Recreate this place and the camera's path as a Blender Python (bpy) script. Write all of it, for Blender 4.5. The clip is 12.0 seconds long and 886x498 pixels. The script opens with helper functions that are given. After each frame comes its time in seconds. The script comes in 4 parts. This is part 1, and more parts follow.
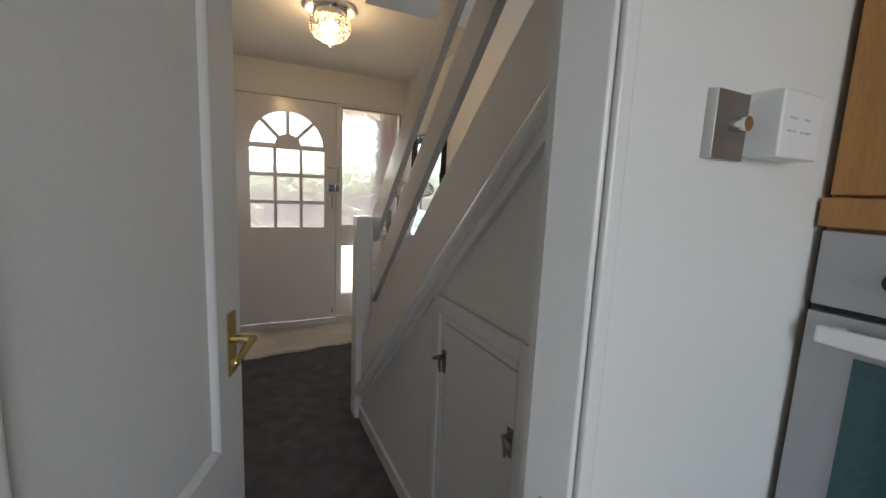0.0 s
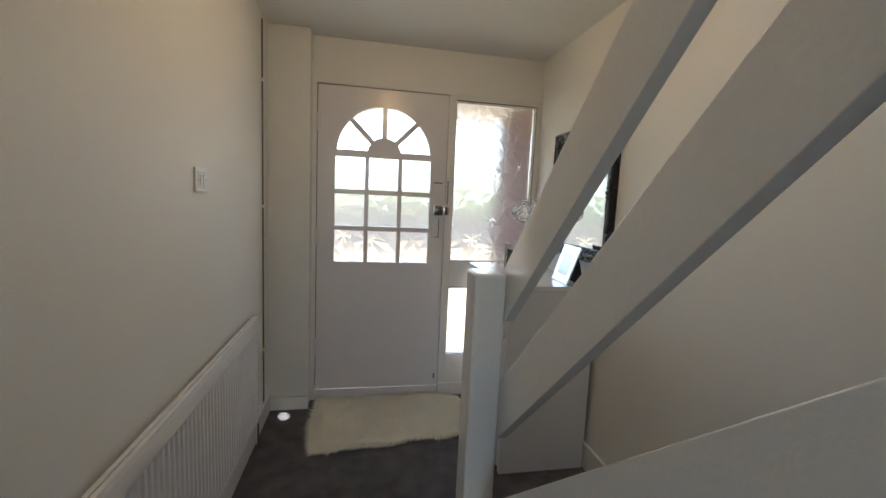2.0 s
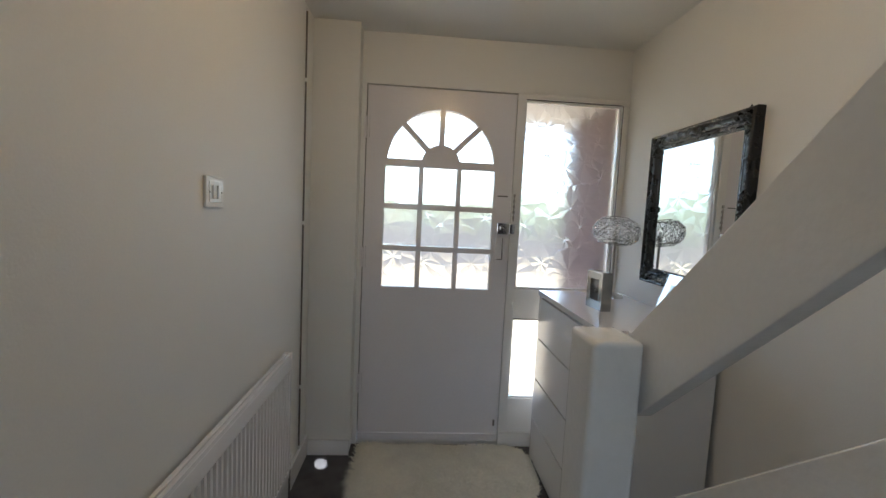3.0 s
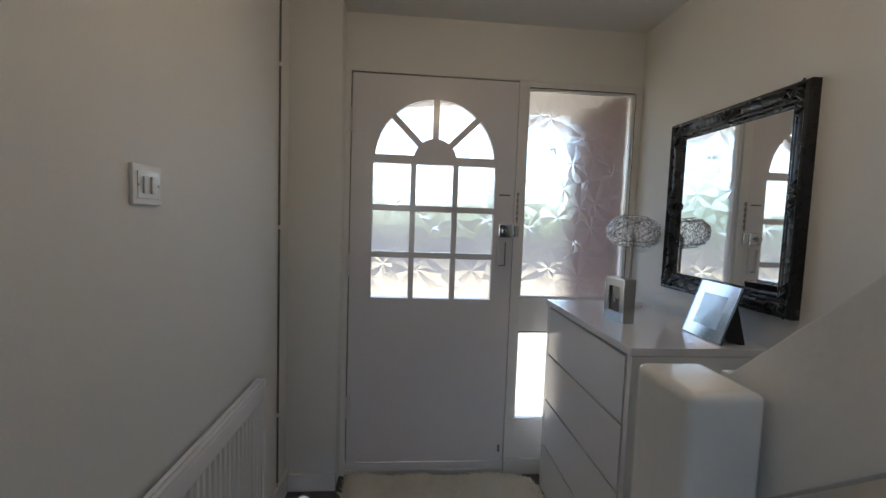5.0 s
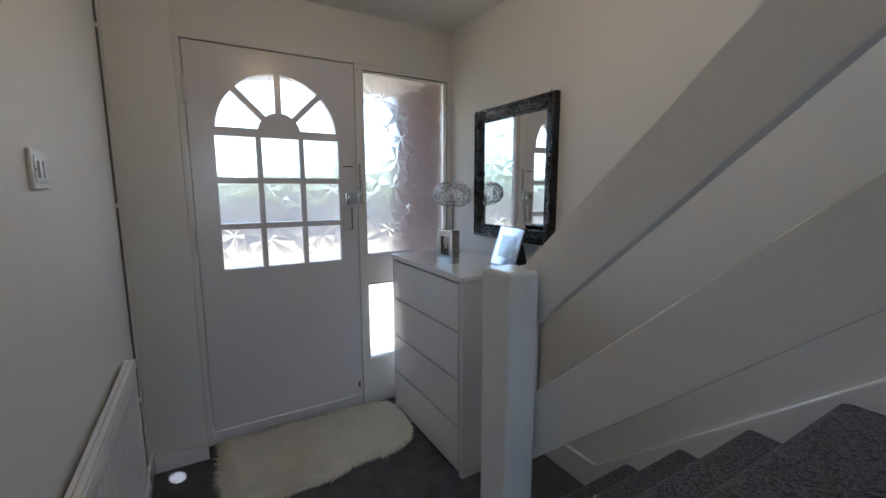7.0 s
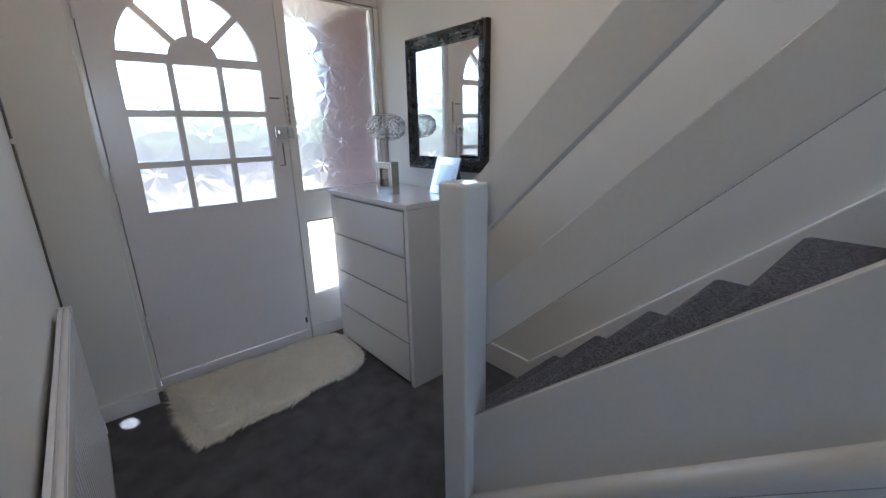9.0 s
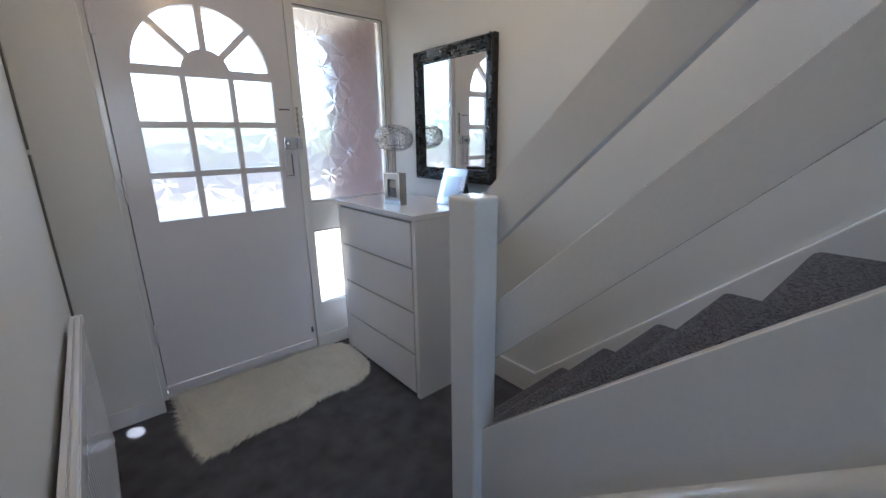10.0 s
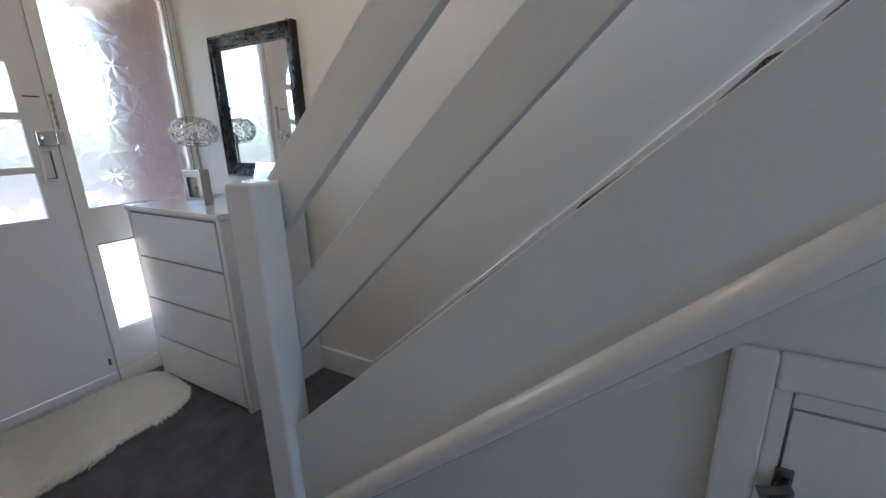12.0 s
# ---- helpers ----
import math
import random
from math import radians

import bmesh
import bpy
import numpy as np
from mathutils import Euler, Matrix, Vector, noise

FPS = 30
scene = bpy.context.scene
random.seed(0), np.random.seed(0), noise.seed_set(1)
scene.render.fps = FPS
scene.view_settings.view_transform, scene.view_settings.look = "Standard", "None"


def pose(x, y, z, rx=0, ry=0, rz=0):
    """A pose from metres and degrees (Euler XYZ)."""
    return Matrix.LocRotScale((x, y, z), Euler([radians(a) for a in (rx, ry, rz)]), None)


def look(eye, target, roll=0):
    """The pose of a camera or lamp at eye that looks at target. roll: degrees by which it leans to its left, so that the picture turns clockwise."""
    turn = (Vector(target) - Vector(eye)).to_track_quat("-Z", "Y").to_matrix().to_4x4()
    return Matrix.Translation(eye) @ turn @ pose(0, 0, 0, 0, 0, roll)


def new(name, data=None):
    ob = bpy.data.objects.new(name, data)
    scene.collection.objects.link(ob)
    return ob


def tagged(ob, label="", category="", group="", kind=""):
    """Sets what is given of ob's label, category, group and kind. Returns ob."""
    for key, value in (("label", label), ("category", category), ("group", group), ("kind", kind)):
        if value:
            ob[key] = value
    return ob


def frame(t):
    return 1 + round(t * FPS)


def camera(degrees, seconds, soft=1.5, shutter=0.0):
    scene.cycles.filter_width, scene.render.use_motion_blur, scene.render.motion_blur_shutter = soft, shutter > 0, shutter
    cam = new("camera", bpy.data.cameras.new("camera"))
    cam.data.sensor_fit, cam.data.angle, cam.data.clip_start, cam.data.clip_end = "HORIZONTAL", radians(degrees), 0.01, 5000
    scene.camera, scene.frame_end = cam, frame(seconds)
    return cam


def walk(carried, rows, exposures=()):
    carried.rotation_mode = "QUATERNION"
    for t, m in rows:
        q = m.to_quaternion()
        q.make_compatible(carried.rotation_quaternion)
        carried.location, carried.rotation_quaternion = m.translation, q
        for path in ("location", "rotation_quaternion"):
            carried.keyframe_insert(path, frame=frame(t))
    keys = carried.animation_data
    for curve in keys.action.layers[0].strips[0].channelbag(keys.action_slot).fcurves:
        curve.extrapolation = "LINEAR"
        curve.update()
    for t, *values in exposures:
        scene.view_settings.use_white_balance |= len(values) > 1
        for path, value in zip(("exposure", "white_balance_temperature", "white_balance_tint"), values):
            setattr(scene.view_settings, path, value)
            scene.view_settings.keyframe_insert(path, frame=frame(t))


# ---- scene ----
cam = camera(94.3, 12.0)
PATH = [
    (0, (0.306, -3.989, 1.374), (1.19, -2.218, 1.088), 2.6),
    (0.5, (0.398, -3.68, 1.381), (1.106, -1.837, 1.061), 2.9),
    (1, (0.466, -3.346, 1.389), (1.11, -1.478, 1.08), 3.0),
    (1.5, (0.525, -3.086, 1.389), (1.111, -1.197, 1.095), 2.7),
    (2, (0.586, -2.816, 1.399), (0.966, -0.866, 1.172), 2.6),
    (2.5, (0.586, -2.575, 1.418), (0.78, -0.598, 1.181), 3.0),
    (3, (0.584, -2.401, 1.409), (0.717, -0.413, 1.238), 2.8),
    (5, (0.587, -2.147, 1.384), (0.751, -0.158, 1.245), 2.0),
    (5.5, (0.522, -2.226, 1.379), (0.661, -0.243, 1.16), 2.2),
    (6, (0.407, -2.295, 1.369), (0.734, -0.345, 1.068), 1.6),
    (6.5, (0.384, -2.364, 1.379), (1.076, -0.513, 1.071), 0.7),
    (7, (0.316, -2.439, 1.394), (1.311, -0.728, 1.105), -0.1),
    (7.5, (0.246, -2.483, 1.374), (1.441, -0.915, 1.035), -0.7),
    (9.5, (0.174, -2.484, 1.342), (1.423, -1.034, 0.76), -0.9),
    (10, (0.165, -2.475, 1.356), (1.41, -0.999, 0.835), -0.9),
    (10.5, (0.159, -2.484, 1.356), (1.416, -1.007, 0.867), -1.0),
    (11, (0.163, -2.496, 1.356), (1.447, -1.041, 0.873), -1.0),
    (11.5, (0.195, -2.557, 1.356), (1.609, -1.227, 0.873), -1.1),
    (12, (0.265, -2.629, 1.304), (1.937, -1.668, 0.774), -1.5),
]
EXPOSURES = [(0.0, 2.05, 6800, 13), (0.5, 2.03, 6850, 12), (1.0, 2.2, 6800, 11), (1.5, 2.26, 6550, 9), (2.5, 2.24, 6000, 8), (3.2, 2.02, 5850, 8), (5.0, 1.68, 5700, 9), (5.5, 1.64, 5700, 11), (6.5, 1.77, 5500, 10), (7.5, 2.04, 5370, 10), (9.5, 2.45, 5270, 11), (11.0, 2.52, 5270, 11), (12.0, 2.53, 5400, 10)]
walk(cam, [(t, look(eye, target, roll)) for t, eye, target, roll in PATH], EXPOSURES)

# ---- light ----
world = bpy.data.worlds.new("sky")
scene.world = world
world.use_nodes = True
sky = world.node_tree.nodes.new("ShaderNodeTexSky")
sky.sky_type, sky.sun_disc = "NISHITA", False
sky.air_density, sky.dust_density, sky.ozone_density = 1.0, 1.6, 0.8
sky.sun_elevation, sky.sun_rotation = radians(60.8), radians(19.3)
world.node_tree.links.new(sky.outputs["Color"], world.node_tree.nodes["Background"].inputs["Color"])
world.node_tree.nodes["Background"].inputs["Strength"].default_value = 0.15


def lamp(name, kind, m, energy, colour, size=0.1, size_y=None):
    data = bpy.data.lights.new(name, kind)
    data.energy, data.color = energy, colour
    if kind == "AREA":
        data.shape, data.size, data.size_y = "RECTANGLE", size, size_y or size
    elif kind == "POINT":
        data.shadow_soft_size = size
    ob = new(name, data)
    ob.matrix_world = m
    return ob


sun = lamp("sun", "SUN", look((3.5, 10, 19), (0, 0, 0)), 4.0, (1.0, 0.95, 0.86))
sun.data.angle = radians(0.53)
# area lamps stand in for daylight from unseen, assumed windows: kitchen behind the walker, landing up the stairs
lamp("kitchen_daylight", "AREA", look((0.2, -5.98, 1.55), (0.2, -4.0, 1.35)), 3.6, (0.93, 0.96, 1.0), 1.5, 1.1)
landing = lamp("landing_daylight", "AREA", look((0.985, -3.15, 3.75), (1.8, -2.75, 1.9)), 1.15, (0.92, 0.96, 1.0), 0.9, 0.9)
landing.data.spread = radians(105)
# area lamps behind the panes stand in for sky through the fanlight and sunlit ground through the low side window
lamp("door_daylight", "AREA", look((0.708, 0.088, 1.73), (0.75, -1.6, 1.25)), 0.38, (0.95, 0.98, 1.0), 0.62, 0.52)
lamp("side_daylight", "AREA", look((1.47, 0.09, 0.55), (1.30, -1.6, 0.65)), 0.24, (1.0, 0.93, 0.82), 0.55, 0.46)
# added spot makes the small bright patch on the carpet; its true source is unknown
patch_spot = lamp("floor_patch_spot", "SPOT", look((1.12, -3.13, 2.75), (0.112, -0.205, 0.0)), 850.0, (1.0, 0.97, 0.92))
patch_spot.data.spot_size, patch_spot.data.spot_blend, patch_spot.data.shadow_soft_size = radians(1.05), 0.5, 0.004
lamp("ceiling_bulb", "POINT", pose(0.80, -1.36, 2.24), 0.7, (1.0, 0.76, 0.46), 0.04)


# ---- materials ----
def material(name, colour, rough=0.5, metal=0.0, var=0.06, scale=3.0, bump=0.0, bump_scale=90.0, sheen=0.0, coat=0.0, rough_var=0.08, spread=(1, 1, 1), edge=0.2):
    m = bpy.data.materials.new(name)
    m.use_nodes = True
    nt = m.node_tree
    p = nt.nodes["Principled BSDF"]
    p.inputs["Metallic"].default_value = metal
    p.inputs["Sheen Weight"].default_value = sheen
    p.inputs["Coat Weight"].default_value = coat
    tc = nt.nodes.new("ShaderNodeTexCoord")
    mp = nt.nodes.new("ShaderNodeMapping")
    mp.inputs["Scale"].default_value = spread
    nt.links.new(tc.outputs["Object"], mp.inputs["Vector"])
    big = nt.nodes.new("ShaderNodeTexNoise")
    big.inputs["Scale"].default_value, big.inputs["Detail"].default_value = scale, 6
    fine = nt.nodes.new("ShaderNodeTexNoise")
    fine.inputs["Scale"].default_value, fine.inputs["Detail"].default_value = bump_scale, 4
    for n in (big, fine):
        nt.links.new(mp.outputs["Vector"], n.inputs["Vector"])
    mix = nt.nodes.new("ShaderNodeMath")
    mix.operation = "ADD"
    nt.links.new(big.outputs["Fac"], mix.inputs[0])
    nt.links.new(fine.outputs["Fac"], mix.inputs[1])
    ramp = nt.nodes.new("ShaderNodeValToRGB")
    lo = [max(0, c * (1 - var)) for c in colour]
    hi = [min(1, c * (1 + var)) for c in colour]
    ramp.color_ramp.elements[0].position, ramp.color_ramp.elements[1].position = 0.5 - edge, 0.5 + edge
    ramp.color_ramp.elements[0].color, ramp.color_ramp.elements[1].color = (*lo, 1), (*hi, 1)
    half = nt.nodes.new("ShaderNodeMath")
    half.operation = "MULTIPLY"
    half.inputs[1].default_value = 0.5
    nt.links.new(mix.outputs[0], half.inputs[0])
    nt.links.new(half.outputs[0], ramp.inputs["Fac"])
    nt.links.new(ramp.outputs["Color"], p.inputs["Base Color"])
    rr = nt.nodes.new("ShaderNodeMapRange")
    rr.inputs["To Min"].default_value, rr.inputs["To Max"].default_value = max(0.02, rough - rough_var), min(1, rough + rough_var)
    nt.links.new(big.outputs["Fac"], rr.inputs["Value"])
    nt.links.new(rr.outputs["Result"], p.inputs["Roughness"])
    if bump:
        b = nt.nodes.new("ShaderNodeBump")
        b.inputs["Strength"].default_value, b.inputs["Distance"].default_value = bump, 0.004
        nt.links.new(fine.outputs["Fac"], b.inputs["Height"])
        nt.links.new(b.outputs["Normal"], p.inputs["Normal"])
    return m


def leaf_glass(name):
    """Obscured glass pressed with a pattern of pointed leaves."""
    m = bpy.data.materials.new(name)
    m.use_nodes = True
    nt = m.node_tree
    p = nt.nodes["Principled BSDF"]
    p.inputs["Base Color"].default_value = (0.97, 0.98, 0.98, 1)
    p.inputs["Transmission Weight"].default_value = 1.0
    p.inputs["IOR"].default_value = 1.45
    p.inputs["Roughness"].default_value = 0.29
    tc = nt.nodes.new("ShaderNodeTexCoord")
    vor = nt.nodes.new("ShaderNodeTexVoronoi")
    vor.inputs["Scale"].default_value = 6.4
    warp = nt.nodes.new("ShaderNodeTexNoise")
    warp.inputs["Scale"].default_value = 5.0
    nt.links.new(tc.outputs["Object"], warp.inputs["Vector"])
    bend = nt.nodes.new("ShaderNodeVectorMath")
    bend.operation = "MULTIPLY_ADD"
    bend.inputs[1].default_value = (0.10, 0.10, 0.10)
    nt.links.new(warp.outputs["Color"], bend.inputs[0])
    nt.links.new(tc.outputs["Object"], bend.inputs[2])
    nt.links.new(bend.outputs["Vector"], vor.inputs["Vector"])
    # angle round each cell's middle gives the rays of a leaf cluster
    sub = nt.nodes.new("ShaderNodeVectorMath")
    sub.operation = "SUBTRACT"
    nt.links.new(bend.outputs["Vector"], sub.inputs[0])
    nt.links.new(vor.outputs["Position"], sub.inputs[1])
    sep = nt.nodes.new("ShaderNodeSeparateXYZ")
    nt.links.new(sub.outputs["Vector"], sep.inputs[0])
    ang = nt.nodes.new("ShaderNodeMath")
    ang.operation = "ARCTAN2"
    nt.links.new(sep.outputs["Z"], ang.inputs[0])
    nt.links.new(sep.outputs["X"], ang.inputs[1])
    mul = nt.nodes.new("ShaderNodeMath")
    mul.operation = "MULTIPLY"
    mul.inputs[1].default_value = 0.955
    nt.links.new(ang.outputs[0], mul.inputs[0])
    fr = nt.nodes.new("ShaderNodeMath")
    fr.operation = "PINGPONG"
    fr.inputs[1].default_value = 0.5
    nt.links.new(mul.outputs[0], fr.inputs[0])
    hmul = nt.nodes.new("ShaderNodeMath")
    hmul.operation = "MULTIPLY"
    nt.links.new(fr.outputs[0], hmul.inputs[0])
    nt.links.new(vor.outputs["Distance"], hmul.inputs[1])
    fine = nt.nodes.new("ShaderNodeTexNoise")
    fine.inputs["Scale"].default_value = 60
    nt.links.new(tc.outputs["Object"], fine.inputs["Vector"])
    fm = nt.nodes.new("ShaderNodeMath")
    fm.operation = "MULTIPLY_ADD"
    fm.inputs[1].default_value = 0.006
    nt.links.new(fine.outputs["Fac"], fm.inputs[0])
    nt.links.new(hmul.outputs[0], fm.inputs[2])
    b = nt.nodes.new("ShaderNodeBump")
    b.inputs["Strength"].default_value, b.inputs["Distance"].default_value = 0.62, 0.012
    nt.links.new(fm.outputs[0], b.inputs["Height"])
    nt.links.new(b.outputs["Normal"], p.inputs["Normal"])
    return m


def clear_glass(name, rough=0.01, tint=(0.95, 0.98, 0.97)):
    m = bpy.data.materials.new(name)
    m.use_nodes = True
    p = m.node_tree.nodes["Principled BSDF"]
    p.inputs["Base Color"].default_value = (*tint, 1)
    p.inputs["Transmission Weight"].default_value = 1.0
    p.inputs["Roughness"].default_value = rough
    return m


def glow(name, colour, strength):
    m = bpy.data.materials.new(name)
    m.use_nodes = True
    p = m.node_tree.nodes["Principled BSDF"]
    p.inputs["Base Color"].default_value = (*colour, 1)
    p.inputs["Emission Color"].default_value = (*colour, 1)
    p.inputs["Emission Strength"].default_value = strength
    return m


WALL = material("wall_emulsion", (0.762, 0.762, 0.735), 0.55, var=0.025, scale=1.3, bump=0.10, bump_scale=160)
CEIL = material("ceiling_emulsion", (0.762, 0.766, 0.738), 0.7, var=0.03, scale=1.5, bump=0.12, bump_scale=120)
GLOSS = material("gloss_white_paint", (0.79, 0.785, 0.77), 0.09, var=0.03, scale=2.2, bump=0.16, bump_scale=80, coat=0.2, rough_var=0.05)
DOORP = material("front_door_paint", (0.75, 0.735, 0.76), 0.18, var=0.03, scale=2.5, bump=0.13, bump_scale=90)
CARPET = material("charcoal_carpet", (0.079, 0.075, 0.083), 0.97, var=0.5, scale=10.0, bump=0.9, bump_scale=260, sheen=0.16, edge=0.12)
STAIRC = material("grey_stair_carpet", (0.092, 0.086, 0.094), 0.97, var=0.8, scale=115.0, bump=1.0, bump_scale=260, sheen=0.12, edge=0.08)
FUR = material("ivory_sheepskin", (0.86, 0.83, 0.72), 0.8, var=0.08, scale=9, bump=0.3, bump_scale=70, sheen=0.3)
CHEST = material("white_chest_foil", (0.80, 0.80, 0.80), 0.22, var=0.01, scale=2, coat=0.3)
CHEST_TOP = material("polished_chest_top", (0.80, 0.80, 0.80), 0.06, var=0.01, scale=2, coat=0.6, rough_var=0.02)
# grey that puts shade into the drawer gaps; the timer's printed marks share it
CHEST_GAP = material("gap_shade_and_print_grey", (0.55, 0.55, 0.55), 0.5, var=0.03)
BLACKF = material("black_ornate_lacquer", (0.012, 0.013, 0.014), 0.28, var=0.3, scale=30, bump=0.25, bump_scale=140)
CHROME = material("chrome", (0.72, 0.72, 0.72), 0.13, metal=1.0, var=0.03, rough_var=0.04)
STEEL = material("brushed_steel", (0.36, 0.35, 0.33), 0.42, metal=1.0, var=0.1, scale=4, bump=0.1, bump_scale=200, spread=(1, 1, 12))
BRASS = material("brass", (0.62, 0.47, 0.20), 0.22, metal=1.0, var=0.08, scale=20)
RADP = material("radiator_enamel", (0.83, 0.83, 0.84), 0.18, var=0.02)
PLASTIC = material("white_plastic", (0.80, 0.80, 0.79), 0.35, var=0.015)
CABLE = material("grey_cable", (0.16, 0.15, 0.14), 0.5)
# near-black for gaps, and for shade painted at the pull plate and glazing
DARK = material("dark_gap_and_shade", (0.03, 0.03, 0.03), 0.8)
BLACKP = material("black_plastic", (0.015, 0.015, 0.016), 0.4)
OAK = material("oak_cabinet", (0.42, 0.20, 0.065), 0.42, var=0.22, scale=5, bump=0.12, bump_scale=60, spread=(6, 6, 0.6))
OVENG = material("oven_silver", (0.42, 0.42, 0.43), 0.35, metal=0.6, var=0.04)
TEAL = material("oven_door_glass", (0.03, 0.09, 0.09), 0.08, var=0.15, scale=3)
BRICK = material("red_brown_brick", (0.150, 0.100, 0.100), 0.85, var=0.25, scale=7, bump=0.5, bump_scale=90)
MORTAR = material("mortar", (0.22, 0.195, 0.19), 0.9, var=0.15)
PAVE = material("sandy_paving", (0.30, 0.235, 0.155), 0.85, var=0.25, scale=1.2, bump=0.4, bump_scale=40)
LEAF = material("hedge_leaf", (0.24, 0.32, 0.11), 0.6, var=0.4, scale=4)
BRICKWALL = material("weathered_mauve_brick", (0.42, 0.37, 0.355), 0.9, var=0.25, scale=2.5, bump=0.4, bump_scale=30)
SOFFIT = material("porch_soffit_paint", (0.66, 0.64, 0.63), 0.6, var=0.05)
KFLOOR = material("kitchen_vinyl", (0.40, 0.38, 0.35), 0.4, var=0.1)
LEAFGLASS = leaf_glass("leaf_pattern_glass")
PLAINGLASS = clear_glass("plain_glass", 0.03)
HOOK = material("dull_nickel", (0.20, 0.19, 0.18), 0.3, metal=1.0, var=0.2, scale=40)
CRYSTAL = clear_glass("crystal", 0.02, (1.0, 1.0, 1.0))
BULB = glow("lit_crystal_bulb", (1.0, 0.54, 0.19), 5.0)
MIRRORM = material("mirror_silver", (0.90, 0.91, 0.90), 0.02, metal=1.0, var=0.005, rough_var=0.005)


# ---- building helpers ----
BASES = {}


def box(bm, x0, x1, y0, y1, z0, z1, bev=0.0, seg=2):
    m = Matrix.LocRotScale(((x0 + x1) / 2, (y0 + y1) / 2, (z0 + z1) / 2), None, (x1 - x0, y1 - y0, z1 - z0))
    made = bmesh.ops.create_cube(bm, size=1, matrix=m)["verts"]
    if bev:
        edges = {e for v in made for e in v.link_edges}
        bmesh.ops.bevel(bm, geom=list(edges), offset=bev, segments=seg, affect="EDGES", profile=0.6)
    return bm


def prism(bm, pts, axis, a0, a1, bev=0.0, seg=2):
    """A polygon drawn in the plane across an axis, pulled from a0 to a1 along it."""
    def at(p, a):
        return (a, p[0], p[1]) if axis == "x" else (p[0], a, p[1]) if axis == "y" else (p[0], p[1], a)
    lo = [bm.verts.new(at(p, a0)) for p in pts]
    hi = [bm.verts.new(at(p, a1)) for p in pts]
    n = len(pts)
    faces = [bm.faces.new(lo), bm.faces.new(hi)] + [bm.faces.new((lo[i], lo[(i + 1) % n], hi[(i + 1) % n], hi[i])) for i in range(n)]
    bmesh.ops.recalc_face_normals(bm, faces=faces)
    if bev:
        edges = {e for f in faces for e in f.edges}
        bmesh.ops.bevel(bm, geom=list(edges), offset=bev, segments=seg, affect="EDGES", profile=0.6)
    return bm


def tube(bm, a, b, r0, r1=None, seg=12, caps=True):
    a, b = Vector(a), Vector(b)
    d = b - a
    m = Matrix.Translation((a + b) / 2) @ d.to_track_quat("Z", "Y").to_matrix().to_4x4()
    bmesh.ops.create_cone(bm, cap_ends=caps, segments=seg, radius1=r0, radius2=r0 if r1 is None else r1, depth=d.length, matrix=m)
    return bm


def ball(bm, c, r, s=(1, 1, 1), sub=1):
    bmesh.ops.create_icosphere(bm, subdivisions=sub, radius=r, matrix=Matrix.LocRotScale(c, None, s))
    return bm


def sweep(bm, path, profile, closed=False):
    """Carries a profile of (side, up) pairs along a path; the side vector lies level."""
    n = len(path)
    rings = []
    for i, p in enumerate(path):
        p = Vector(p)
        a = Vector(path[i - 1]) if (i or closed) else p
        b = Vector(path[(i + 1) % n]) if (i < n - 1 or closed) else p
        d = (b - a).normalized()
        up = Vector((0, 0, 1)) if abs(d.z) < 0.9 else Vector((0, 1, 0))
        s = d.cross(up).normalized()
        u = s.cross(d)
        rings.append([bm.verts.new(p + s * q[0] + u * q[1]) for q in profile])
    k = len(profile)
    for i in range(n if closed else n - 1):
        r, t = rings[i], rings[(i + 1) % n]
        for j in range(k):
            bm.faces.new((r[j], r[(j + 1) % k], t[(j + 1) % k], t[j]))
    if not closed:
        bm.faces.new(rings[0]), bm.faces.new(rings[-1][::-1])
    bmesh.ops.recalc_face_normals(bm, faces=bm.faces)
    return bm


def soft_edges(me):
    """Loop normals weighted by area, so that flat faces stay flat and bevels roll."""
    near = [[] for _ in me.vertices]
    polys = [(p.normal.copy(), p.area) for p in me.polygons]
    for i, p in enumerate(me.polygons):
        for v in p.vertices:
            near[v].append(i)
    out = [None] * len(me.loops)
    for i, p in enumerate(me.polygons):
        n = polys[i][0]
        for li in p.loop_indices:
            acc = Vector((0, 0, 0))
            for j in near[me.loops[li].vertex_index]:
                m, a = polys[j]
                if m.dot(n) > 0.62:
                    acc += m * a
            out[li] = acc.normalized() if acc.length > 1e-12 else n
    me.normals_split_custom_set(out)


def mesh_of(name, bm, mat, base, smooth=True):
    bmesh.ops.translate(bm, verts=bm.verts, vec=-Vector(base))
    me = bpy.data.meshes.new(name)
    bm.to_mesh(me)
    bm.free()
    me.materials.append(mat)
    if smooth:
        me.shade_smooth()
        if len(me.polygons) < 4000:
            soft_edges(me)
    return me


def thing(name, base, label, category, group="", kind=""):
    ob = new(name)
    ob.empty_display_size = 0.05
    ob.location = base
    BASES[ob] = Vector(base)
    return tagged(ob, label, category, group, kind)


def part(name, bm, mat, parent, label="", smooth=True):
    base = BASES[parent]
    ob = new(name, mesh_of(name, bm, mat, base, smooth))
    ob.parent = parent
    BASES[ob] = base
    return tagged(ob, label)


def solo(name, bm, mat, base, label, category, group="", kind="", smooth=True):
    ob = new(name, mesh_of(name, bm, mat, base, smooth))
    ob.location = base
    BASES[ob] = Vector(base)
    return tagged(ob, label, category, group, kind)


def structure(name, bm, mat, label, category):
    return solo(name, bm, mat, (0, 0, 0), label, category, kind="structure")


def B():
    return bmesh.new()


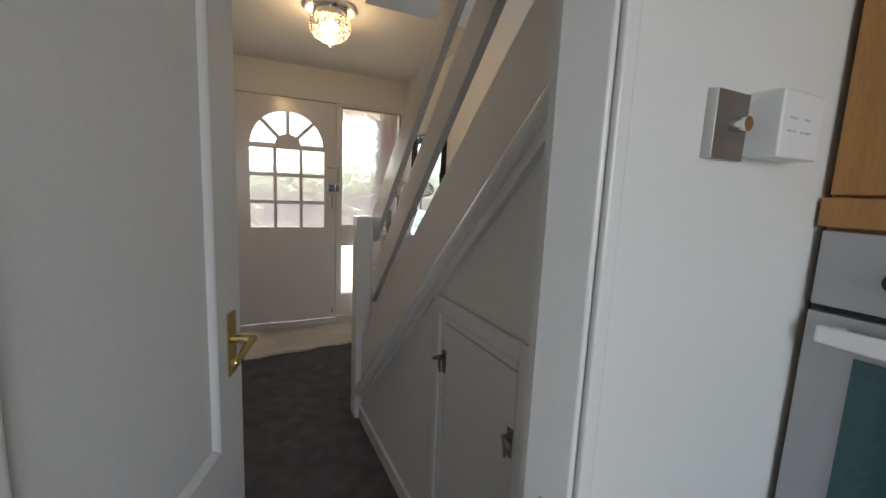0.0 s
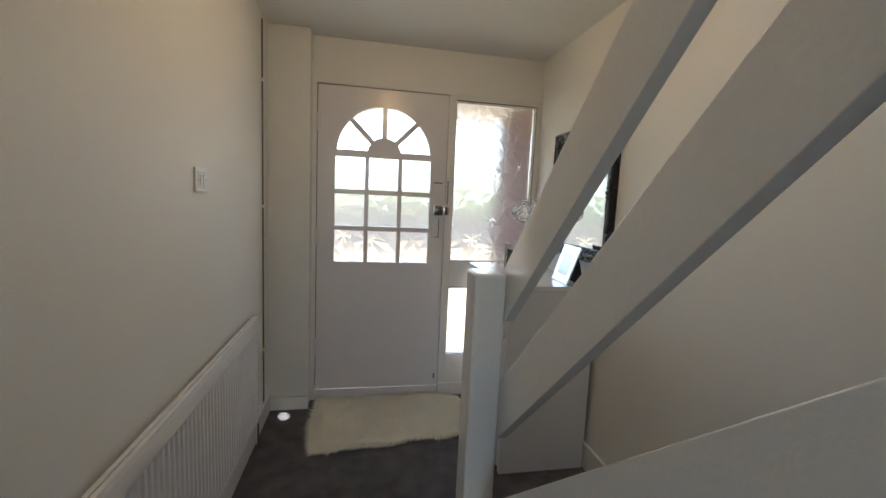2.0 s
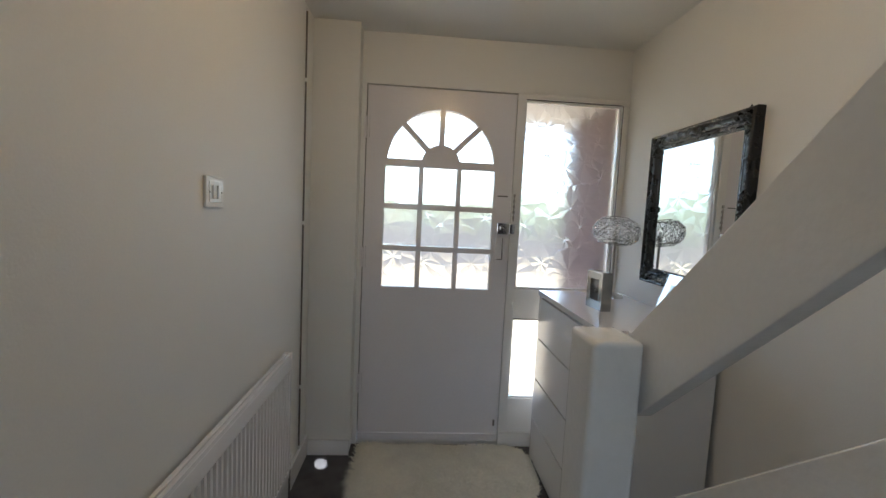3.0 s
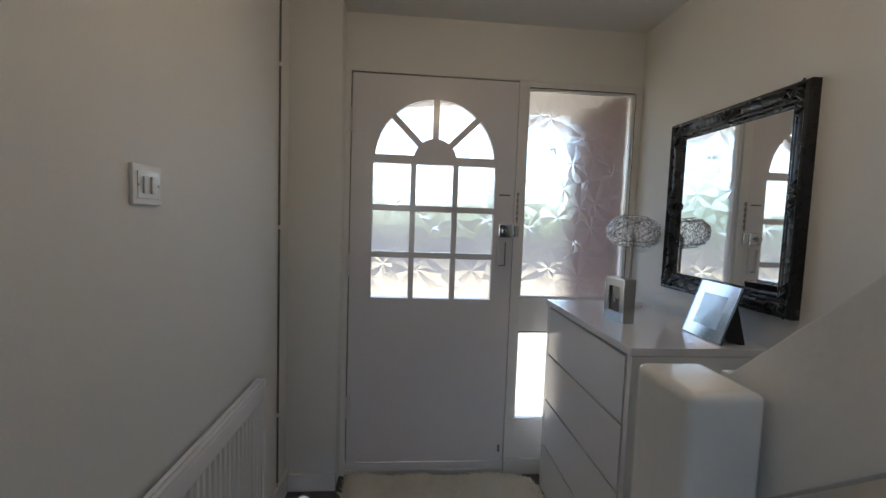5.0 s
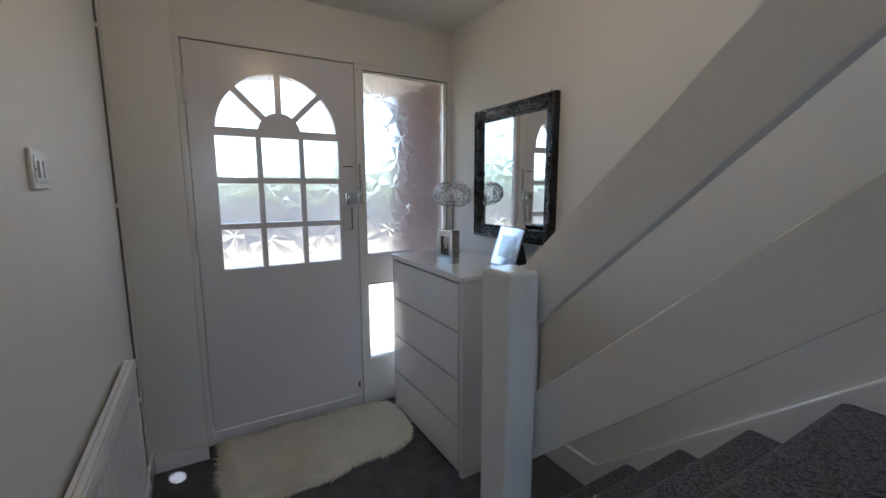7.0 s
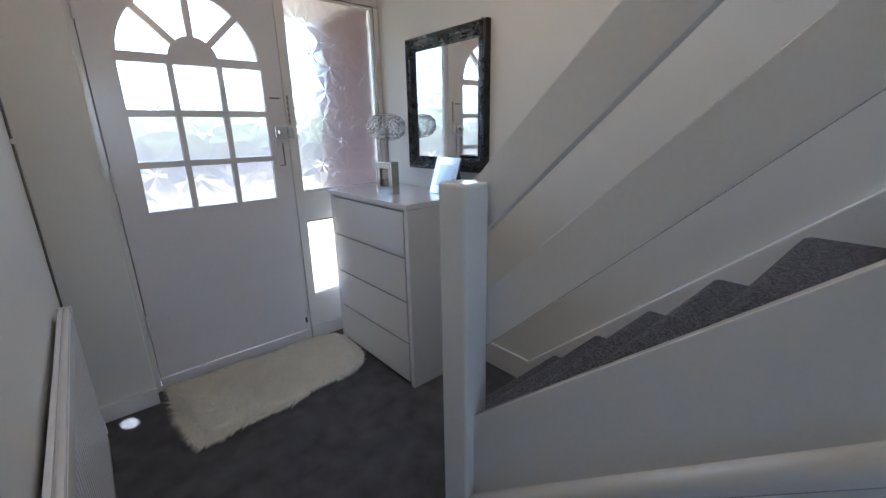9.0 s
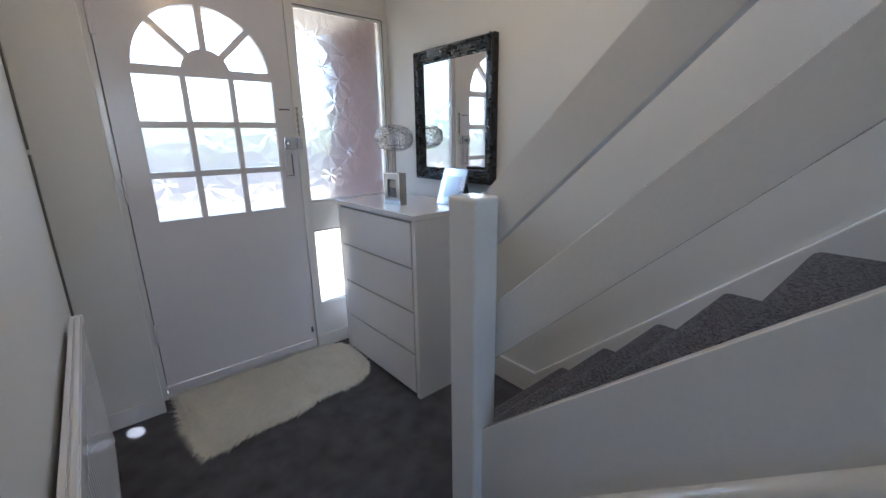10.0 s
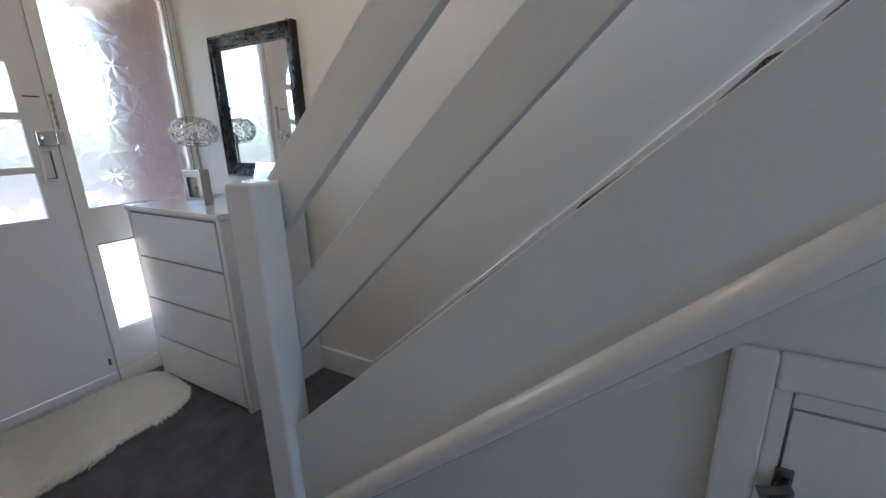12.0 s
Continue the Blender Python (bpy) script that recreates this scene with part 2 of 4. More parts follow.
def back_plain(ob):
    """The pane's outer face is plain; the pattern is pressed into the inner face alone."""
    ob.data.materials.append(PLAINGLASS)
    for p in ob.data.polygons:
        p.material_index = 0 if p.normal.y < -0.5 else 1
    ob.visible_shadow = False


# ---- the place ----
CEIL_Z = 2.40
structure("floor", box(B(), -0.1, 1.9, -3.57, 0.1, -0.12, 0.0), CARPET, "charcoal grey carpet of the hall", "floor")
structure("kitchen_floor", box(B(), -1.7, 1.9, -6.1, -3.57, -0.12, 0.0), KFLOOR, "plain grey vinyl floor of the kitchen", "floor")
structure("wall_left", box(B(), -0.1, 0.0, -3.535, 0.1, 0, CEIL_Z), WALL, "plain off-white plastered hall wall", "wall")
structure("wall_nib", box(B(), 0.0, 0.247, -0.11, 0.1, 0, CEIL_Z, 0.004), WALL, "boxed off-white pier beside the front door", "wall")
bm = B()
box(bm, 0.247, 1.80, 0.0, 0.1, 2.125, CEIL_Z)
structure("wall_front", bm, WALL, "off-white wall above the front door", "wall")
structure("wall_right", box(B(), 1.80, 1.9, -5.3, 0.1, 0, 4.9), WALL, "plain off-white wall beside the stairs", "wall")
bm = B()
box(bm, -1.7, 0.012, -3.645, -3.535, 0, CEIL_Z)
box(bm, 0.698, 1.80, -3.645, -3.535, 0, CEIL_Z)
box(bm, 0.012, 0.698, -3.645, -3.535, 2.06, CEIL_Z)
structure("wall_kitchen", bm, WALL, "off-white wall with the doorway between kitchen and hall", "wall")
bm = B()
box(bm, -0.1, 0.97, -3.535, 0.1, CEIL_Z, 2.56)
box(bm, 0.97, 1.80, -1.52, 0.1, CEIL_Z, 2.56)
structure("ceiling", bm, CEIL, "white hall ceiling with an opening over the stairs", "ceiling")
bm = B()
box(bm, 0.87, 0.97, -5.3, -3.65, 2.56, 4.9)
box(bm, 0.87, 0.97, -2.65, -1.42, 2.56, 4.9)
box(bm, 0.87, 0.97, -3.65, -2.65, 2.56, 3.25)
box(bm, 0.87, 0.97, -3.65, -2.65, 4.25, 4.9)
structure("wall_landing_side", bm, WALL, "plain upstairs wall with a window opening", "wall")
structure("wall_landing_front", box(B(), 0.97, 1.80, -1.52, -1.42, 2.56, 4.9), WALL, "plain wall closing the stairwell upstairs", "wall")
structure("wall_landing_back", box(B(), 0.87, 1.9, -5.4, -5.3, 2.4, 4.9), WALL, "plain wall closing the landing", "wall")
structure("landing_ceiling", box(B(), 0.87, 1.9, -5.4, -1.42, 4.9, 5.0), CEIL, "white ceiling over the stairwell", "ceiling")
structure("landing_floor", box(B(), 0.97, 1.80, -5.3, -3.985, 2.41, 2.56), STAIRC, "grey carpet on the upstairs landing", "floor")
bm = B()
box(bm, -1.7, -1.6, -6.0, -3.645, 0, CEIL_Z)
structure("wall_kitchen_side", bm, WALL, "plain kitchen wall", "wall")
structure("wall_kitchen_far", box(B(), 1.80, 1.9, -6.0, -5.3, 0, CEIL_Z), WALL, "plain kitchen wall", "wall")
bm = B()
box(bm, -1.7, 1.9, -6.1, -6.0, 0, 0.95)
box(bm, -1.7, 1.9, -6.1, -6.0, 2.15, CEIL_Z)
box(bm, -1.7, -0.6, -6.1, -6.0, 0.95, 2.15)
box(bm, 1.0, 1.9, -6.1, -6.0, 0.95, 2.15)
structure("wall_kitchen_back", bm, WALL, "kitchen wall with a window opening", "wall")
structure("kitchen_ceiling", box(B(), -1.7, 1.9, -6.1, -3.535, CEIL_Z, 2.405), CEIL, "white kitchen ceiling", "ceiling")

# trims
structure("baseboard_left", box(B(), 0.0, 0.016, -3.535, -0.11, 0, 0.115, 0.004), GLOSS, "white painted skirting board", "skirting board")
structure("baseboard_nib", box(B(), 0.017, 0.250, -0.126, -0.111, 0, 0.088, 0.003), GLOSS, "white painted skirting board", "skirting board")
structure("baseboard_right", box(B(), 1.782, 1.80, -1.30, 0.0, 0, 0.135, 0.004), GLOSS, "white painted skirting board", "skirting board")
# thin dark cable down the corner, held by white clips
cable = thing("wall_cable", (0.006, -0.255, 0.12), "thin dark cable clipped down the wall corner", "cable")
part("cable", tube(B(), (0.005, -0.255, 0.116), (0.005, -0.255, 2.375), 0.0045, seg=10), CABLE, cable, "dark grey cable")
for z in (0.125, 0.462, 1.328, 2.037, 2.372):
    part("clip", box(B(), 0.0, 0.012, -0.263, -0.247, z - 0.009, z + 0.009, 0.002), PLASTIC, cable, "white cable clip")

# kitchen doorway lining and architraves
bm = B()
box(bm, 0.012, 0.03, -3.645, -3.535, 0, 2.03)
box(bm, 0.68, 0.698, -3.645, -3.535, 0, 2.03)
box(bm, 0.012, 0.698, -3.645, -3.535, 2.03, 2.06)
prism(bm, [(0.653, -3.577), (0.670, -3.645), (0.680, -3.645), (0.680, -3.577)], "z", 0, 2.012, 0.004, 3)
box(bm, 0.03, 0.050, -3.645, -3.577, 0, 2.012, 0.007, 3)
box(bm, 0.050, 0.652, -3.645, -3.577, 2.012, 2.03, 0.003)
structure("trim_kitchen_lining", bm, GLOSS, "white gloss painted door lining with stop", "door frame")


bm = box(B(), 0.676, 0.699, -3.656, -3.646, 0, 2.062, 0.004, 3)
box(bm, 0.011, 0.034, -3.656, -3.646, 0, 2.062, 0.004, 3)
box(bm, 0.034, 0.676, -3.656, -3.646, 2.036, 2.062, 0.004, 3)
structure("trim_bead_kitchen", bm, GLOSS, "narrow white gloss bead round the doorway", "trim")
bm = B()
prism(bm, [(0.70, -3.535), (0.757, -3.535), (0.757, -3.523), (0.745, -3.517), (0.712, -3.517), (0.702, -3.523)], "z", 0, 2.1)
prism(bm, [(-3.535, 2.04), (-3.517, 2.045), (-3.517, 2.09), (-3.535, 2.1)], "x", 0.0, 0.70)
structure("trim_architrave_hall", bm, GLOSS, "white gloss moulded architrave", "architrave")
solo("strike_plate", box(B(), 0.6565, 0.6615, -3.624, -3.606, 0.935, 0.972, 0.001), STEEL, (0.65, -3.615, 0.935), "small steel strike plate let into the door lining", "strike plate")

# ---- front door ----


def curve_panel(name, outer, holes, thick, bev=0.002):
    """A flat board in the xz plane with holes cut through it; its front lies at y = 0 and it goes back to y = thick."""
    cu = bpy.data.curves.new(name, "CURVE")
    cu.dimensions, cu.fill_mode = "2D", "BOTH"
    cu.extrude, cu.bevel_depth, cu.bevel_resolution = thick / 2 - bev, bev, 1
    cu.offset = -bev
    for pts in (outer, *holes):
        sp = cu.splines.new("POLY")
        sp.points.add(len(pts) - 1)
        for q, p in zip(sp.points, pts):
            q.co = (p[0], p[1], 0, 1)
        sp.use_cyclic_u = True
    ob = bpy.data.objects.new(name, cu)
    me = bpy.data.meshes.new_from_object(ob)
    bm = B()
    bm.from_mesh(me)
    bpy.data.objects.remove(ob)
    bpy.data.curves.remove(cu)
    bpy.data.meshes.remove(me)
    bmesh.ops.transform(bm, matrix=Matrix.Translation((0, thick / 2, 0)) @ Matrix.Rotation(radians(90), 4, "X"), verts=bm.verts)
    return bm


DX0, DX1, DZ0, DZ1 = 0.280, 1.1328, 0.075, 2.112
COLS = [(0.392, 0.584), (0.612, 0.804), (0.832, 1.024)]
ROWZ = [(0.970, 1.182), (1.213, 1.425), (1.456, 1.668)]
FX, FZ, FR, FI = 0.708, 1.690, 0.308, 0.112
holes = []
for z0, z1 in ROWZ:
    for x0, x1 in COLS:
        holes.append([(x0, z0), (x1, z0), (x1, z1), (x0, z1)])
fans = []
for k in range(4):
    a0, a1 = radians(45 * k), radians(45 * k + 45)
    g = 0.016
    i0, i1 = a0 + g / FI, a1 - g / FI
    o0, o1 = a0 + g / FR, a1 - g / FR
    if k == 0:
        i0, o0 = math.asin(0.022 / FI), math.asin(0.022 / FR)
    if k == 3:
        i1, o1 = math.pi - math.asin(0.022 / FI), math.pi - math.asin(0.022 / FR)
    pts = [(FX + FR * math.cos(o0 + (o1 - o0) * i / 10), FZ + FR * math.sin(o0 + (o1 - o0) * i / 10)) for i in range(11)]
    pts += [(FX + FI * math.cos(i1 + (i0 - i1) * i / 5), FZ + FI * math.sin(i1 + (i0 - i1) * i / 5)) for i in range(6)]
    fans.append(pts)
holes += fans
front_door = thing("front_door", (0.705, 0.02, 0.0), "closed white front door with arched fanlight of leaf-patterned panes", "door")
part("leaf", curve_panel("leaf", [(DX0, DZ0), (DX1, DZ0), (DX1, DZ1), (DX0, DZ1)], holes, 0.044), DOORP, front_door, "white painted door leaf")
for pts in holes:
    cx, cz = sum(p[0] for p in pts) / len(pts), sum(p[1] for p in pts) / len(pts)
    grown = [(cx + (p[0] - cx) * 1.04, cz + (p[1] - cz) * 1.04) for p in pts]
    bm = prism(B(), grown, "y", 0.020, 0.025)
    pane = part("pane", bm, LEAFGLASS, front_door, "leaf-patterned obscured glass pane", smooth=False)
    back_plain(pane)
bm = B()
box(bm, DX0, DX1, -0.003, 0.012, 0.03, 0.0715, 0.002)
part("weather_bar", bm, DOORP, front_door)
# night latch with turn, chain, letter plate and hinge line
latch = part("night_latch", box(B(), 1.052, 1.122, -0.028, 0.0, 1.305, 1.375, 0.006), CHROME, front_door, "chrome night latch")
bm = B()
tube(bm, (1.078, -0.026, 1.34), (1.078, -0.040, 1.34), 0.018, 0.016, 16)
box(bm, 1.068, 1.088, -0.052, -0.038, 1.331, 1.349, 0.003)
part("turn_knob", bm, CHROME, latch)
part("keep", box(B(), 1.126, 1.158, -0.026, -0.014, 1.31, 1.37, 0.004), CHROME, front_door, "chrome latch keep on the frame")
bm = B()
for z in [1.38 + 0.016 * i for i in range(10)]:
    i = round((z - 1.38) / 0.016)
    tw = 0.004 if i % 2 else 0.001
    box(bm, 1.146 - tw, 1.146 + tw + 0.003, -0.017, -0.011 + tw, z, z + 0.018, 0.001, 1)
part("door_chain", bm, STEEL, front_door, "hanging steel door chain")
letter = part("letter_plate", curve_panel("letter_plate", [(1.048, 1.142), (1.106, 1.142), (1.106, 1.292), (1.048, 1.292)], [[(1.059, 1.153), (1.096, 1.153), (1.096, 1.281), (1.059, 1.281)]], 0.016), DOORP, front_door, "painted upright pull plate")
letter.data.transform(Matrix.Translation((0, -0.0165, 0)))
for z0, z1 in ((1.815, 1.935), (1.080, 1.196), (0.324, 0.440)):
    bm = box(B(), 0.264, 0.296, -0.0075, -0.0005, z0, z1, 0.001)
    for q in range(5):
        h = (z1 - z0) / 5
        tube(bm, (0.278, -0.0085, z0 + q * h + 0.0006), (0.278, -0.0085, z0 + (q + 1) * h - 0.0006), 0.0055, seg=12)
    part("hinge", bm, DOORP, front_door, "butt hinge painted over in white")
# dark strips paint the shade at the right and bottom inside the pull plate
bm = box(B(), 1.0925, 1.0955, -0.0040, -0.0006, 1.1535, 1.2805)
box(bm, 1.0595, 1.0925, -0.0040, -0.0006, 1.1535, 1.1565)
part("pull_shade", bm, DARK, front_door, "dark strips put in as shade inside the pull plate")
bolt = box(B(), 1.100, 1.112, -0.010, -0.0005, 0.128, 0.165, 0.002)
tube(bolt, (1.106, -0.008, 0.150), (1.106, -0.024, 0.144), 0.004, 0.0035, 10)
part("door_bolt", bolt, HOOK, front_door, "small dark bolt")
part("chain_slot", box(B(), 1.050, 1.110, -0.004, -0.0005, 1.524, 1.530), DARK, front_door, "thin dark slot")

bm = B()
box(bm, 0.247, 0.276, -0.006, 0.07, 0, 2.118, 0.003)
box(bm, 0.276, 1.134, 0.046, 0.07, 2.085, 2.118)
box(bm, 0.276, 0.300, 0.046, 0.07, 0.028, 2.085)
box(bm, 1.112, 1.134, 0.046, 0.07, 0.028, 2.085)
box(bm, 0.247, 1.80, 0.0, 0.07, 2.118, 2.1245)
box(bm, 1.134, 1.184, -0.008, 0.07, 0, 2.084, 0.004)
box(bm, 1.134, 1.80, -0.004, 0.07, 2.084, 2.117, 0.003)
box(bm, 1.758, 1.80, -0.006, 0.07, 0, 2.083, 0.004)
box(bm, 1.184, 1.758, -0.003, 0.07, 0.797, 0.984, 0.003)
box(bm, 1.184, 1.758, -0.003, 0.07, 0.0, 0.303, 0.003)
box(bm, 0.276, 1.134, 0.0, 0.09, 0.0, 0.028, 0.003)
structure("door_frame", bm, GLOSS, "white painted frame round front door and side windows", "door frame")
structure("baseboard_front", box(B(), 1.134, 1.782, -0.016, -0.0035, 0, 0.09, 0.004), GLOSS, "white painted skirting board", "skirting board")
for nm, z0, z1 in (("window_1", 0.984, 2.084), ("window_2", 0.303, 0.797)):
    w = thing(nm, (1.47, 0.03, z0), "fixed side window of leaf-patterned obscured glass", "window", kind="structure")
    pane = part("pane", box(B(), 1.184, 1.758, 0.028, 0.033, z0, z1), LEAFGLASS, w, smooth=False)
    back_plain(pane)
    bm = B()
    box(bm, 1.184, 1.193, 0.008, 0.027, z0, z1, 0.002)
    box(bm, 1.749, 1.758, 0.008, 0.027, z0, z1, 0.002)
    box(bm, 1.193, 1.749, 0.008, 0.027, z0, z0 + 0.009, 0.002)
    box(bm, 1.193, 1.749, 0.008, 0.027, z1 - 0.009, z1, 0.002)
    part("glazing_bead", bm, GLOSS, w)
    # dark strips on the frame face paint the bead's shadow, top and right
    bm = box(B(), 1.186, 1.756, -0.0042, -0.0022, z1 + 0.0005, z1 + 0.0045)
    box(bm, 1.7585, 1.7615, -0.0082, -0.0055, z0, z1)
    part("shadow_line", bm, DARK, w, "thin dark strips painted as a shadow line by the glazing")

# ---- staircase ----
stairs = thing("staircase", (1.36, -2.6, 0), "straight staircase with white boarded balustrade and grey carpet", "staircase")
part("newel_post", box(B(), 0.891, 0.981, -1.744, -1.637, 0.0, 1.207, 0.012, 4), GLOSS, stairs, "square white gloss newel post with rounded edges")
YT = -3.80


def up(y, z, k):
    """Height at y of a line that stands z high at the newel and climbs by k."""
    return z + k * (-1.72 - y)


def slope_board(y0, bot, top, x0, x1, bev=0.003, skew=0.0):
    """A board along the stairs; skew draws its upper end towards the hall."""
    bm = prism(B(), [(y0, up(y0, *bot)), (YT, up(YT, *bot)), (YT, up(YT, *top)), (y0, up(y0, *top))], "x", x0, x1, bev)
    for v in bm.verts:
        v.co.x += skew * (v.co.y + 1.72)
    return bm


bm = prism(B(), [(-1.715, 1.064), (YT, up(YT, 1.068, 0.914)), (YT, up(YT, 1.230, 0.925)), (-1.674, 1.205), (-1.66, 1.205), (-1.66, 1.064)], "x", 0.990, 1.020, 0.003)
for v in bm.verts:
    v.co.x += 0.035 * (v.co.y + 1.72)
part("handrail", bm, GLOSS, stairs, "wide white gloss top rail board")
part("middle_rail", slope_board(-1.715, (0.708, 0.946), (0.888, 0.933), 0.989, 1.019, 0.003, 0.035), GLOSS, stairs, "wide white gloss middle rail board")
part("string_board", slope_board(-1.735, (0.10, 0.905), (0.490, 0.900), 0.924, 0.956, 0.003, 0.010), GLOSS, stairs, "deep white gloss string board")
part("moulding", sweep(B(), [(0.922, y, up(y, 0.160, 0.920)) for y in (-1.716, -2.4, -3.1, YT)], [(0, -0.030), (0.016, -0.030), (0.026, -0.022), (0.032, -0.010), (0.033, 0.002), (0.029, 0.013), (0.021, 0.021), (0.010, 0.025), (0, 0.026)]), GLOSS, stairs, "rounded white gloss moulding under the string")
part("wall_string", prism(B(), [(-1.297, 0.0), (-1.297, 0.14), (YT, 0.14 + 0.91 * 2.503), (YT, -0.16 + 0.91 * 2.503)], "x", 1.775, 1.798, 0.008), GLOSS, stairs, "white gloss string against the wall")
GO, RI, Y1, Z1 = 0.2080, 0.1902, -1.471, 0.253
for k in range(12):
    y, z = Y1 - GO * k, Z1 + RI * k
    zb = max(0.0, z - RI - 0.02)
    prof = [(y - 0.014, z - 0.066), (y + 0.004, z - 0.060), (y + 0.016, z - 0.048), (y + 0.022, z - 0.032), (y + 0.021, z - 0.018), (y + 0.013, z - 0.007), (y, z - 0.001), (y - 0.014, z),
            (y - GO - 0.01, z - 0.003), (y - GO - 0.01, zb), (y - 0.016, zb)]
    part("step", prism(B(), prof, "x", 0.955 + 0.01 * (y + 1.72) if k else 1.045, 1.774), STAIRC, stairs, "step covered in flecked grey carpet")

structure("wall_understairs", prism(B(), [(-1.728, 0.0), (-3.535, 0.0), (-3.535, up(-3.535, 0.12, 0.91)), (-1.728, up(-1.728, 0.12, 0.91))], "x", 0.932, 0.949), GLOSS, "white gloss boarded panelling below the stairs", "wall")
structure("wall_understairs_back", box(B(), 0.949, 1.80, -3.535, -3.515, 0, 1.6), WALL, "plain wall closing the space below the stairs", "wall")
structure("baseboard_understairs", box(B(), 0.915, 0.931, -2.70, -1.728, 0, 0.08, 0.004), GLOSS, "white painted skirting board", "skirting board")

cup = thing("understairs_cupboard", (0.92, -3.0, 0), "low white gloss cupboard door under the stairs, closed", "cupboard")
bm = B()
for q in (0, 1):
    y0, y1 = ((-2.775, -2.720), (-3.275, -3.220))[q]
    box(bm, 0.911, 0.931, y0, y1, 0.0, 1.012, 0.007, 3)
box(bm, 0.911, 0.931, -3.220, -2.775, 0.958, 1.012, 0.007, 3)
part("frame", bm, GLOSS, cup, "moulded white gloss frame")
bm = B()
box(bm, 0.920, 0.931, -2.798, -2.776, 0.0, 0.957, 0.004)
box(bm, 0.920, 0.931, -3.219, -3.205, 0.0, 0.957, 0.004)
box(bm, 0.920, 0.931, -3.204, -2.799, 0.931, 0.957, 0.004)
part("stop_bead", bm, GLOSS, cup)
cdoor = part("door", box(B(), 0.922, 0.931, -3.203, -2.802, 0.012, 0.927, 0.0015), GLOSS, cup, "flat white gloss cupboard door")


def catch(y, z, flip):
    bm = B()
    box(bm, 0.916, 0.9215, y - 0.011, y + 0.011, z - 0.050, z + 0.028, 0.002)
    bmesh.ops.create_cone(bm, cap_ends=True, segments=14, radius1=0.011, radius2=0.009, depth=0.016, matrix=Matrix.Translation((0.906, y, z + 0.005)) @ Matrix.Rotation(radians(90), 4, "Y"))
    tube(bm, (0.900, y, z + 0.006), (0.897, y + 0.030 * flip, z - 0.006), 0.0055, 0.008, 10)
    tube(bm, (0.900, y, z + 0.004), (0.903, y - 0.004, z - 0.045), 0.005, 0.004, 10)
    return bm


part("catch", catch(-2.806, 0.806, 1), HOOK, cdoor, "worn steel turn catch")
part("hook", catch(-3.196, 0.745, -1), STEEL, cdoor, "worn steel hook")

# ---- hall things ----


def chest_of_drawers():
    x0, x1, y0, y1 = 1.300, 1.776, -0.920, -0.118
    c = thing("chest_of_drawers", ((x0 + x1) / 2, (y0 + y1) / 2, 0), "white four-drawer chest with polished top against the wall", "chest of drawers")
    bm = B()
    box(bm, x0 + 0.004, x1, y0 + 0.002, y0 + 0.030, 0.0, 0.972, 0.0015)
    box(bm, x0 + 0.004, x1, y1 - 0.030, y1 - 0.002, 0.0, 0.972, 0.0015)
    box(bm, x1 - 0.01, x1 - 0.002, y0 + 0.030, y1 - 0.030, 0.0, 0.972)
    part("carcass", bm, CHEST, c, "white side panels")
    # inner block coloured grey so that the gaps between drawers look shaded
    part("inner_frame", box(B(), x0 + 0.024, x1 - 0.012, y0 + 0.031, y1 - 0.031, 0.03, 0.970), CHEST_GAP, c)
    part("top", box(B(), x0 - 0.004, x1, y0, y1, 0.974, 1.0, 0.002), CHEST_TOP, c, "glossy white top board")
    h = 0.2370
    for k in range(4):
        z = 0.022 + k * h
        part("drawer", box(B(), x0 + 0.002, x0 + 0.022, y0 + 0.038, y1 - 0.038, z, z + h - 0.009, 0.0015), CHEST, c, "flat white drawer front")
    return c


chest_of_drawers()


